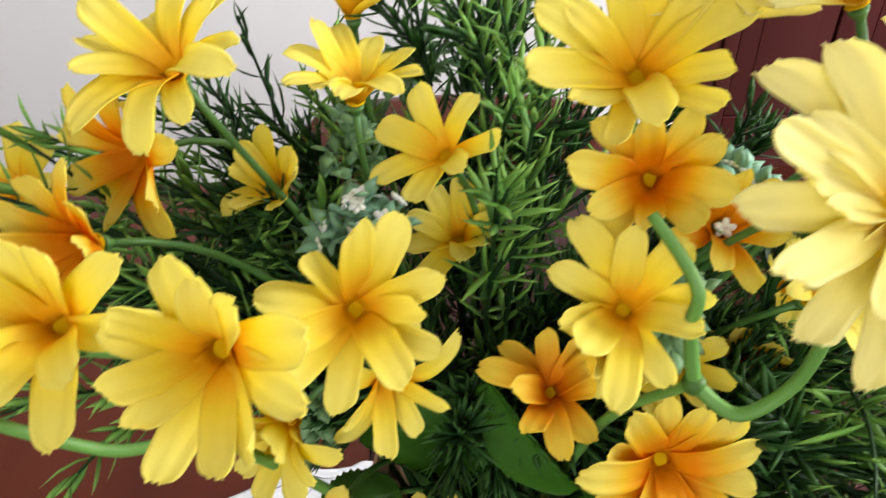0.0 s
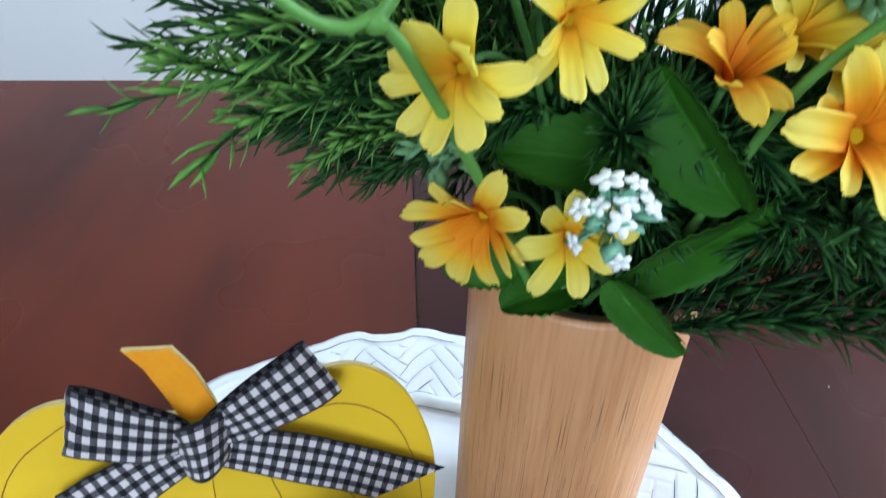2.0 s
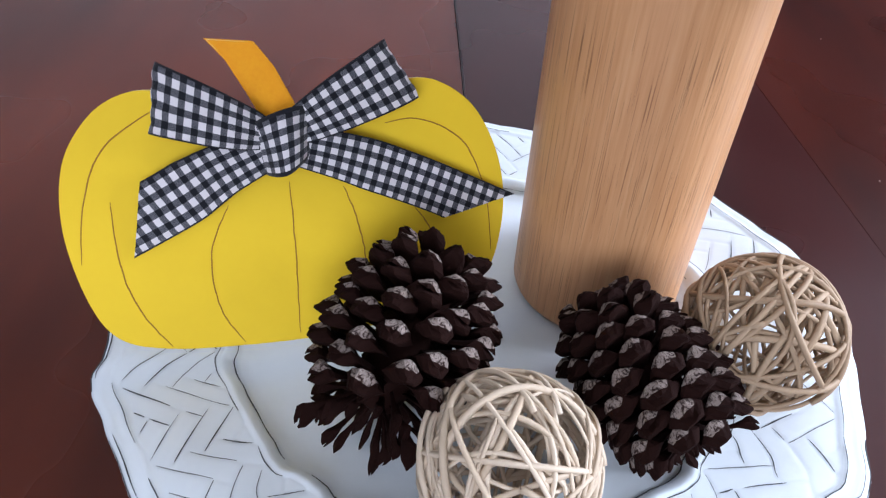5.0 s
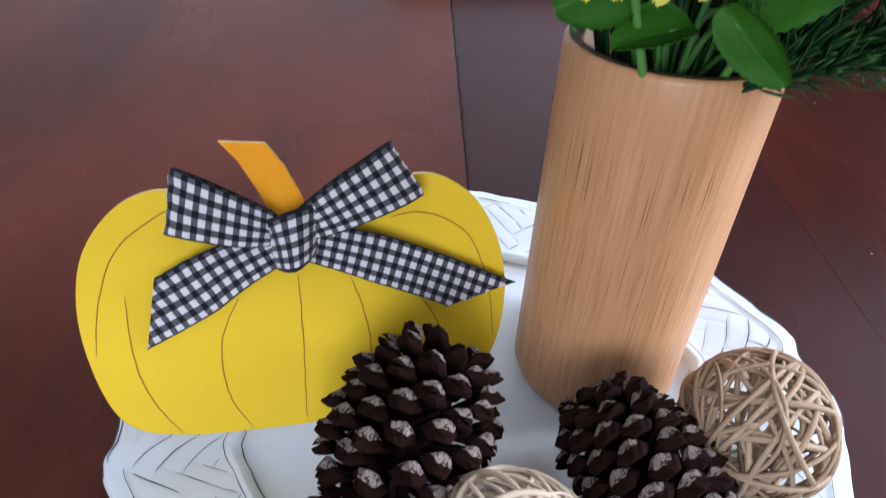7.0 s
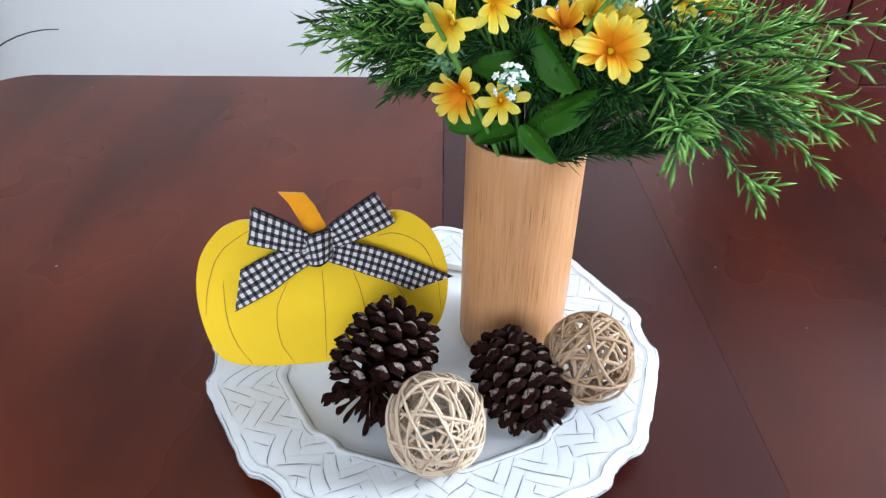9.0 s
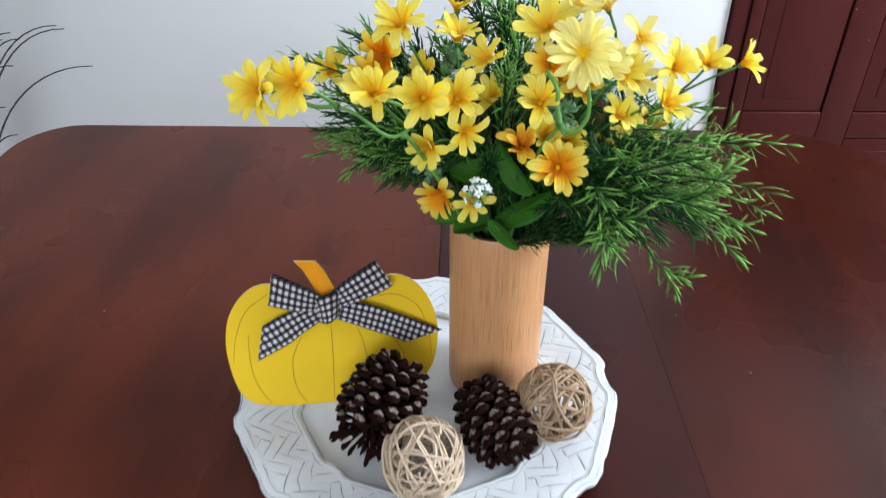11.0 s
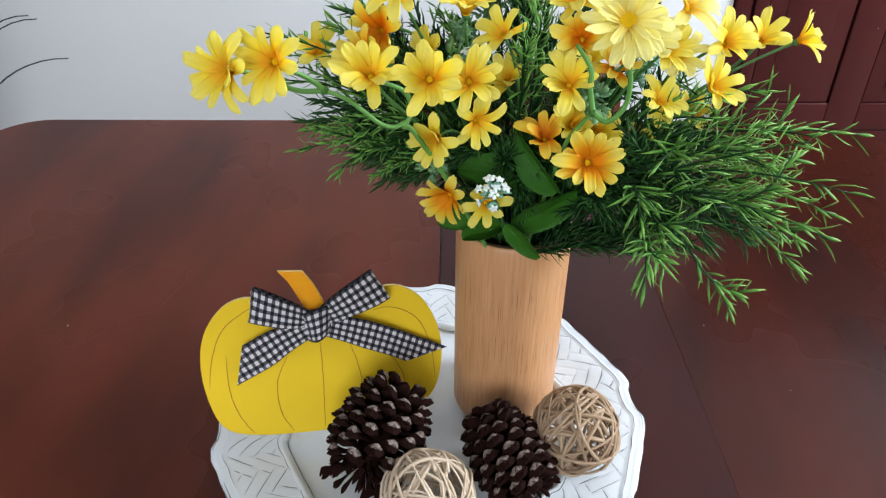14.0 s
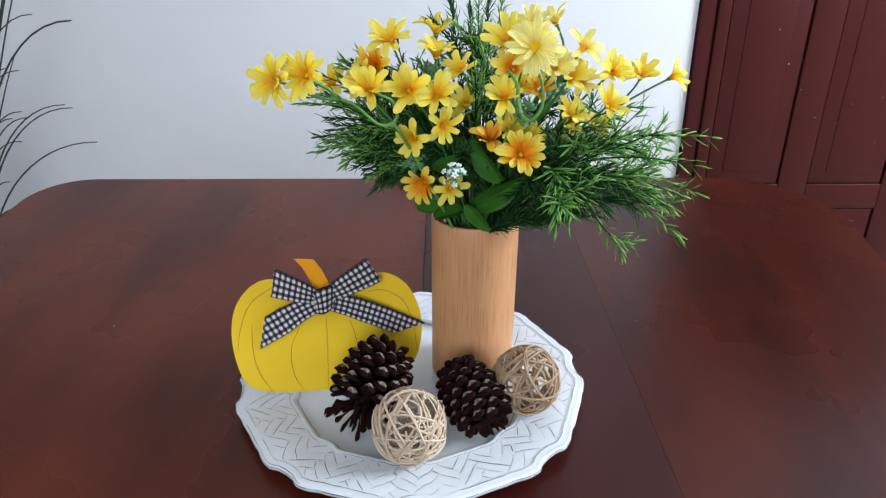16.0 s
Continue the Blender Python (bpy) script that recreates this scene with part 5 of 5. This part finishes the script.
SPRIGS = [
    # tips to the east side, some hanging
    ((0.197, -0.008, 1.014), (0, 0, 0.012), 46, 0.019, True),
    ((0.169, -0.073, 1.017), (0, 0, 0.012), 46, 0.019, True),
    ((0.122, -0.087, 0.947), (0.004, -0.004, 0.010), 40, 0.015, True, (0.080, -0.050, 0.985)),
    ((0.067, -0.112, 0.989), (0.004, -0.004, 0.012), 44, 0.019, True, (0.066, -0.045, 1.002)),
    ((0.173, -0.035, 0.938), (0.022, 0, 0.038), 74, 0.018, True),
    ((0.143, -0.001, 1.038), (0, 0, 0.005), 56, 0.015, True),
    ((0.160, -0.050, 0.972), (0.01, 0, 0.024), 80, 0.017, True),
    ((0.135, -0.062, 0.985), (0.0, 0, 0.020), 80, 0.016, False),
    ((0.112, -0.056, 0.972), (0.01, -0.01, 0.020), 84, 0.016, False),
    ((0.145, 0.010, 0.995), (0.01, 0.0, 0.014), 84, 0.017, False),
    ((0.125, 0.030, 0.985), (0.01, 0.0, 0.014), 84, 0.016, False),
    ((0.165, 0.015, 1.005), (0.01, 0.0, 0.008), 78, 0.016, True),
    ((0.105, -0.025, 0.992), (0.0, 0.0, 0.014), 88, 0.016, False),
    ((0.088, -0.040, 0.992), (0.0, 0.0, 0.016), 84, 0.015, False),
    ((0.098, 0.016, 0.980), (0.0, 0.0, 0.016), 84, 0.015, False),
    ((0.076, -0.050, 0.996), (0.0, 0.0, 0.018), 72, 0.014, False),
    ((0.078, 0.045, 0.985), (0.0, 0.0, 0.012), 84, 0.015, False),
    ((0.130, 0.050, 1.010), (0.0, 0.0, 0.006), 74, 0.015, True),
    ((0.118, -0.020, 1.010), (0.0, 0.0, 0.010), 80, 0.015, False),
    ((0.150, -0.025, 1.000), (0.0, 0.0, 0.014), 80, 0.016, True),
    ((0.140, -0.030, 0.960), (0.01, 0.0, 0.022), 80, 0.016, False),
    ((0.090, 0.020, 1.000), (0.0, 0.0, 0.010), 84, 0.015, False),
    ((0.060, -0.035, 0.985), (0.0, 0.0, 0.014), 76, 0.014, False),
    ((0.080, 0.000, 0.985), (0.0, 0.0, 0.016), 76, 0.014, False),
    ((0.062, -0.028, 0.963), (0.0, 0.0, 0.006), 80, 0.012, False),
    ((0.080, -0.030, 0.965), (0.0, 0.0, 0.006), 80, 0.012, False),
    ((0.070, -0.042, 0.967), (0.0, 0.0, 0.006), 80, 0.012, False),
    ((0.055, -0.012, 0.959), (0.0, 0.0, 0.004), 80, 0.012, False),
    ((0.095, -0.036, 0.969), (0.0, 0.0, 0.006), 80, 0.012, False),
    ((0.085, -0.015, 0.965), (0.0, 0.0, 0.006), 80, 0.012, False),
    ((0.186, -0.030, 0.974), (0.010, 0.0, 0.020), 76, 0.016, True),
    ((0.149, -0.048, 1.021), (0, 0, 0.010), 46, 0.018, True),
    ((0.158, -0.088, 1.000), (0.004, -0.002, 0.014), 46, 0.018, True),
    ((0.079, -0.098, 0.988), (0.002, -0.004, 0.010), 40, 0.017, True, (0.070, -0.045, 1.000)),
    # low tufts over the rim, coloured dark for the shade under the bouquet
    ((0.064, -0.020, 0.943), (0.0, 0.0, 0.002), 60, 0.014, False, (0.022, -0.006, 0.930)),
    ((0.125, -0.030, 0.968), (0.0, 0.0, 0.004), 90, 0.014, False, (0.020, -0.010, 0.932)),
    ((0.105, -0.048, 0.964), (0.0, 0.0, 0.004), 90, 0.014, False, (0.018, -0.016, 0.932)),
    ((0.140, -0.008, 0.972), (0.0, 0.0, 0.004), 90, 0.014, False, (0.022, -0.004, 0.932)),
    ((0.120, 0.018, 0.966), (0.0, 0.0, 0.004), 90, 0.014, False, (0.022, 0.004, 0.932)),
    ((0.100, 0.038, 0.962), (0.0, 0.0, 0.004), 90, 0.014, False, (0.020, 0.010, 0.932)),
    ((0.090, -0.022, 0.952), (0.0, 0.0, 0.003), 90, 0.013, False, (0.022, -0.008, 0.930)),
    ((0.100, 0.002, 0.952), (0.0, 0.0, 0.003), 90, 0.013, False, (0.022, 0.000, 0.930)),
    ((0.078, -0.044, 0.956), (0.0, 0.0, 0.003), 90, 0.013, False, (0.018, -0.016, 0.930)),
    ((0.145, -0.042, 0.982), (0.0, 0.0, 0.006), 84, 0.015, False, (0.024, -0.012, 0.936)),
    # west side
    ((-0.139, 0.001, 1.072), (0.016, 0.0, 0.020), 44, 0.015, True),
    ((-0.088, 0.040, 0.946), (0.004, 0.0, 0.004), 84, 0.014, False),
    ((-0.122, 0.109, 1.047), (0.014, 0.0, 0.016), 44, 0.015, True),
    ((-0.124, -0.016, 1.006), (0.020, 0.0, 0.026), 76, 0.012, True),
    ((-0.172, 0.112, 1.012), (0.010, 0.0, 0.026), 60, 0.012, True),
    ((-0.118, 0.100, 1.050), (0.020, 0.0, 0.026), 54, 0.012, False),
    ((-0.094, 0.022, 0.998), (0.020, 0.0, 0.026), 90, 0.012, False),
    ((-0.098, -0.010, 1.022), (0.020, 0.0, 0.026), 90, 0.012, True),
    ((-0.074, 0.006, 0.996), (0.020, 0.0, 0.026), 90, 0.012, False),
    ((-0.110, 0.030, 1.030), (0.020, 0.0, 0.026), 76, 0.012, False),
    ((-0.054, 0.045, 1.015), (0.020, 0.0, 0.026), 80, 0.012, True),
    ((-0.118, 0.020, 1.012), (0.020, 0.0, 0.026), 80, 0.012, False),
    ((-0.065, 0.020, 1.025), (0.020, 0.0, 0.026), 84, 0.012, False),
    ((-0.100, 0.015, 1.050), (0.020, 0.0, 0.026), 76, 0.012, True),
    ((-0.100, 0.062, 0.985), (0.010, 0.0, 0.024), 96, 0.013, False),
    ((-0.060, 0.068, 0.958), (0.0, 0.0, 0.020), 90, 0.013, False),
    ((-0.090, 0.035, 0.975), (0.008, 0.0, 0.024), 96, 0.013, True),
    ((-0.105, 0.075, 1.015), (0.010, 0.0, 0.024), 90, 0.013, False),
    ((-0.075, 0.060, 1.010), (0.006, 0.0, 0.020), 90, 0.013, False),
    ((-0.132, 0.075, 0.964), (0.008, 0.0, 0.008), 84, 0.011, True),
    ((-0.103, 0.075, 0.944), (0.004, 0.0, 0.004), 84, 0.011, False),
    ((-0.090, 0.073, 0.938), (0.004, 0.0, 0.004), 84, 0.011, False),
    ((-0.137, 0.041, 0.987), (0.010, 0.0, 0.010), 80, 0.012, True),
    ((-0.129, 0.033, 0.997), (0.010, 0.0, 0.012), 80, 0.012, True),
    ((-0.123, 0.087, 0.963), (0.008, 0.0, 0.008), 84, 0.012, True),
    ((-0.095, 0.047, 0.956), (0.004, 0.0, 0.006), 84, 0.011, False),
    ((-0.103, 0.033, 0.985), (0.008, 0.0, 0.010), 84, 0.012, False),
    ((-0.084, 0.085, 0.956), (0.004, 0.0, 0.006), 84, 0.012, True),
    ((-0.058, 0.050, 1.058), (0.002, 0.0, 0.004), 80, 0.012, False),
    ((-0.044, 0.055, 1.062), (0.002, 0.0, 0.002), 80, 0.012, True),
    ((-0.084, 0.050, 1.045), (0.006, 0.0, 0.006), 80, 0.012, True),
    ((-0.100, 0.060, 1.060), (0.006, 0.0, 0.006), 64, 0.012, False),
    ((-0.085, 0.012, 0.971), (0.003, 0.0, 0.0), 90, 0.011, True),
    ((-0.072, 0.028, 0.958), (0.002, 0.0, 0.0), 90, 0.011, False),
    ((-0.060, 0.030, 0.954), (0.002, 0.0, 0.0), 90, 0.011, False),
    ((-0.112, 0.030, 0.979), (0.005, 0.0, 0.0), 90, 0.011, True),
    ((-0.095, 0.036, 0.968), (0.004, 0.0, 0.0), 90, 0.011, False),
    ((-0.066, 0.010, 0.966), (0.002, 0.0, 0.0), 90, 0.011, False),
    ((-0.138, 0.004, 1.042), (0.012, 0.0, 0.016), 84, 0.012, True),
    ((-0.132, 0.020, 1.006), (0.012, 0.0, 0.016), 90, 0.012, False),
    ((-0.106, 0.022, 1.068), (0.008, 0.0, 0.010), 80, 0.012, True),
    ((-0.100, 0.012, 0.980), (0.006, 0.0, 0.006), 90, 0.012, False),
    ((-0.118, 0.006, 1.028), (0.010, 0.0, 0.012), 90, 0.012, False),
    # upright ones in the middle
    ((-0.014, 0.060, 1.110), (0, 0, 0.0), 90, 0.014, False),
    ((0.010, 0.062, 1.116), (0, 0, 0.0), 90, 0.014, True),
    ((0.030, 0.055, 1.112), (0, 0, 0.0), 90, 0.014, True),
    ((0.002, 0.070, 1.100), (0, 0, 0.0), 90, 0.014, False),
    ((0.018, 0.075, 1.105), (0, 0, 0.0), 90, 0.014, False),
    ((0.020, 0.010, 1.090), (0, 0, 0.0), 38, 0.015, True),
    ((0.008, -0.004, 1.070), (0, 0, 0.0), 38, 0.015, True),
    ((0.048, 0.060, 1.088), (0, 0, 0.0), 80, 0.013, False),
    ((0.070, 0.060, 1.060), (0, 0, 0.0), 80, 0.013, False),
    ((0.100, 0.050, 1.050), (0, 0, 0.0), 70, 0.013, False),
    ((-0.030, 0.070, 1.050), (0, 0, 0.0), 84, 0.013, False),
    ((0.055, 0.020, 1.010), (0, 0, 0.0), 84, 0.014, False),
    ((0.030, 0.040, 1.060), (0, 0, 0.0), 84, 0.014, False),
    ((-0.060, 0.020, 1.050), (0, 0, 0.0), 80, 0.013, False),
    ((0.015, -0.010, 1.000), (0, 0, 0.0), 80, 0.013, False),
    ((-0.020, 0.000, 1.010), (0, 0, 0.0), 80, 0.013, False),
    ((0.060, -0.010, 0.990), (0, 0, 0.0), 80, 0.014, False),
    ((0.075, 0.030, 1.030), (0, 0, 0.0), 80, 0.014, False),
    ((-0.010, 0.040, 1.030), (0, 0, 0.0), 84, 0.013, False),
    ((0.040, 0.010, 1.030), (0, 0, 0.0), 84, 0.013, False),
]
# inner filling sprigs, all in the green darkened for shade
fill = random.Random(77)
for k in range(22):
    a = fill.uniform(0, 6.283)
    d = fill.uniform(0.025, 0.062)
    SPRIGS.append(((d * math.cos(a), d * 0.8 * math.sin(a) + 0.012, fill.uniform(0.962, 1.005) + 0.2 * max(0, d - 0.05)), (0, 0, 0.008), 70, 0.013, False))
for i, (tip, bend, cnt, ln, light, *start) in enumerate(SPRIGS):
    sprig(tip, bend, cnt, ln, light, i, side_twigs=1 if start else 2, foot=start[0] if start else None)


def broad_leaf(at, direction, up, length, width, fold, seed, droop=0.25):
    """A ribbed leaf with a toothed edge."""
    d = Vector(direction).normalized()
    s = d.cross(Vector(up)).normalized()
    n = s.cross(d)
    bm = bmesh.new()
    lay = bm.loops.layers.uv.verify()
    nx, ny = 22, 8
    grid = {}
    for lvl in (0, 1):
        for i in range(nx + 1):
            t = i / nx
            w = math.sin(math.pi * min(1, 0.06 + 0.90 * t ** 0.85)) ** 0.62
            tooth = 1 + 0.09 * (i % 2)
            for k in range(ny + 1):
                v = k / ny * 2 - 1
                edge = tooth if abs(v) == 1 else 1.0
                p = d * (length * t) + s * (width / 2 * w * v * edge) + n * (abs(v) * width * fold * w - droop * length * t * t + 0.02 * width * math.sin(9 * t + 3 * v + seed))
                grid[lvl, i, k] = bm.verts.new(p - n * (lvl * 0.0005))
    for i in range(nx):
        for k in range(ny):
            for lvl in (0, 1):
                ks = [(i, k), (i + 1, k), (i + 1, k + 1), (i, k + 1)]
                f = bm.faces.new([grid[lvl, a, b] for a, b in (ks if lvl else ks[::-1])])
                for lp, (a, b) in zip(f.loops, ks if lvl else ks[::-1]):
                    lp[lay].uv = (a / nx, b / ny)
    for i in range(nx):
        for k, q in ((0, 1), (ny, -1)):
            vs = [grid[0, i, k], grid[1, i, k], grid[1, i + 1, k], grid[0, i + 1, k]]
            bm.faces.new(vs[::q])
    lf = thing("broad_leaf", Matrix.Translation(at), "broad ribbed shade-darkened green leaf with a toothed edge", "leaf", "broad leaves at the vase mouth")
    part("blade", bm, M_BROAD, lf)
    back = (MOUTH + Vector((0, 0, -0.02))) - Vector(at)
    part("stalk", tube(bmesh.new(), bezier(back, back * 0.6 + Vector((0, 0, 0.012)), -d * 0.012, d * (length * 0.3) - n * (0.09 * droop * length + 0.0006), 10), 0.0011, 6), M_STEM, lf)


for i, (at, d, up, ln, wd, fo, dr) in enumerate((
    ((0.030, -0.027, 0.985), (-0.62, 0.10, 0.76), (-0.65, -0.62, 0.20), 0.042, 0.020, 0.35, 0.10),
    ((0.014, -0.008, 0.984), (-0.92, -0.14, 0.25), (0.05, -0.60, 0.8), 0.044, 0.022, 0.14, 0.12),
    ((-0.003, -0.019, 0.953), (-0.85, -0.25, -0.02), (-0.20, -0.22, 0.95), 0.025, 0.019, 0.22, 0.16),
    ((-0.020, -0.014, 0.966), (-0.90, -0.10, -0.35), (-0.1, -0.85, 0.5), 0.026, 0.022, 0.12, 0.06),
    ((0.000, -0.032, 0.965), (0.62, -0.36, -0.66), (-0.45, -0.85, -0.15), 0.029, 0.015, 0.14, 0.10),
    ((0.004, -0.029, 0.962), (0.92, 0.14, 0.36), (-0.10, -0.90, -0.32), 0.045, 0.025, 0.14, 0.10),
)):
    broad_leaf(at, d, up, ln, wd, fo, i, dr)


def blossom_mesh():
    bm = bmesh.new()
    for k in range(5):
        q = Matrix.Rotation(2 * math.pi * k / 5, 4, "Z") @ Matrix.Translation((0.0013, 0, 0.0003)) @ Matrix.Diagonal((0.0015, 0.0010, 0.0006, 1))
        bmesh.ops.create_icosphere(bm, subdivisions=1, radius=1.0, matrix=q)
    return finish("blossom", bm, M_WHITEFLOWER)


BLOSSOM = blossom_mesh()


def bud_cluster(at, radius, seed, label, white=True, large=False):
    """A twig with a tuft of tiny buds and small leaves."""
    at = Vector(at)
    r = random.Random(seed + 40)
    cl = thing("bud_cluster", Matrix.Translation(at), label, "flower", "small bud tufts in the bouquet")
    out = (at - MOUTH).normalized()
    foot = MOUTH - at + Vector((0, 0, -0.03))
    part("stem", tube(bmesh.new(), bezier(foot, foot * 0.55 + Vector((0, 0, 0.02)), -out * 0.015, Vector((0, 0, 0)), 10), 0.0011, 6), M_STEM, cl)
    bm_l, bm_t = bmesh.new(), bmesh.new()
    lay = bm_l.loops.layers.uv.verify()
    for i in range(9 if large else 16):
        o = Vector((r.gauss(0, 1), r.gauss(0, 1) , r.gauss(0, 1))).normalized() + out * 0.8 + Vector((0, -0.3, 0.1))
        p = o.normalized() * radius * r.uniform(0.65, 1.0)
        tube(bm_t, [Vector((0, 0, 0)), p * 0.5 + Vector((0, 0, 0.001)), p], 0.00035, 4)
        if white:
            part("blossom", BLOSSOM, None, cl, at=normal_matrix(p, o, r.uniform(0, 6)) @ Matrix.Scale(r.uniform(1.0, 1.45) * (1.0 if large else 0.7), 4))
        for k in range((2 if large else 4) if white else 5):
            dirn = (o.normalized() + Vector((r.gauss(0, 0.7), r.gauss(0, 0.7), r.gauss(0, 0.7)))).normalized()
            needle(bm_l, lay, p * r.uniform(0.2, 0.65 if large else 0.95), dirn, Vector((0, 0, 1)), 0.0065, 0.0042, r)
    part("twig_tuft", bm_t, M_PALEGREEN, cl)["kind"] = "stuff"
    part("small_leaves", bm_l, M_PALEGREEN if white else M_DUSTY, cl)["kind"] = "stuff"


WHITE = "tuft of tiny white blossoms with pale green leaves"
DUSTY = "tuft of small round soft green leaves"
for i, (at, rad, lab, wh) in enumerate((
    ((-0.0077, -0.0504, 0.997), 0.0125, WHITE, True),
    ((-0.022, 0.000, 1.050), 0.013, WHITE, True),
    ((0.062, 0.005, 1.050), 0.015, WHITE, True),
    ((0.075, 0.020, 1.040), 0.013, WHITE, True),
    ((-0.040, -0.005, 0.990), 0.016, DUSTY, False),
    ((-0.030, 0.045, 1.045), 0.018, DUSTY, False),
    ((-0.015, 0.060, 1.060), 0.018, DUSTY, False),
    ((0.045, -0.010, 1.035), 0.014, DUSTY, False),
)):
    bud_cluster(at, rad, i, lab, wh, i == 0)


# bright green forked stems that arch in front of the bouquet
def forked_stem(lines, label):
    foot = Vector(lines[0][0])
    fk = thing("forked_stem", Matrix.Translation(foot), label, "stem", "arching green stems")
    for pts in lines:
        part("twig", tube(bmesh.new(), [p - foot for p in smooth_line(pts, 7)], lambda s: 0.0015 - 0.0004 * s, 8), M_FORK, fk)
    for pts in lines[1:]:
        bm = bmesh.new()
        bmesh.ops.create_icosphere(bm, subdivisions=2, radius=0.0024, matrix=Matrix.Translation(Vector(pts[0]) - foot))
        part("joint_node", bm, M_FORK, fk)


forked_stem([
    [(-0.010, -0.010, 0.925), (-0.030, -0.030, 0.985), (-0.045, -0.044, 1.025), (-0.053, -0.051, 1.042), (-0.059, -0.054, 1.0425), (-0.066, -0.058, 1.047), (-0.079, -0.063, 1.062), (-0.091, -0.061, 1.0665)],
    [(-0.091, -0.061, 1.0665), (-0.098, -0.066, 1.076), (-0.108, -0.073, 1.084)],
    [(-0.091, -0.061, 1.0665), (-0.104, -0.064, 1.068), (-0.120, -0.070, 1.078), (-0.132, -0.074, 1.085)],
    [(-0.054, -0.0515, 1.0425), (-0.050, -0.050, 1.049), (-0.053, -0.049, 1.060), (-0.0635, -0.0530, 1.0670)],
], "arching bright green forked stem carrying two daisies")
forked_stem([
    [(0.012, -0.010, 0.925), (0.026, -0.026, 0.995), (0.0324, -0.0345, 1.0243), (0.043, -0.046, 1.047)],
    [(0.043, -0.046, 1.047), (0.0405, -0.0445, 1.060), (0.040, -0.044, 1.070), (0.0335, -0.034, 1.0780)],
    [(0.043, -0.046, 1.047), (0.050, -0.052, 1.045), (0.058, -0.053, 1.056), (0.057, -0.055, 1.076), (0.0512, -0.0520, 1.0890)],
], "bright green forked stem in front of the bouquet")
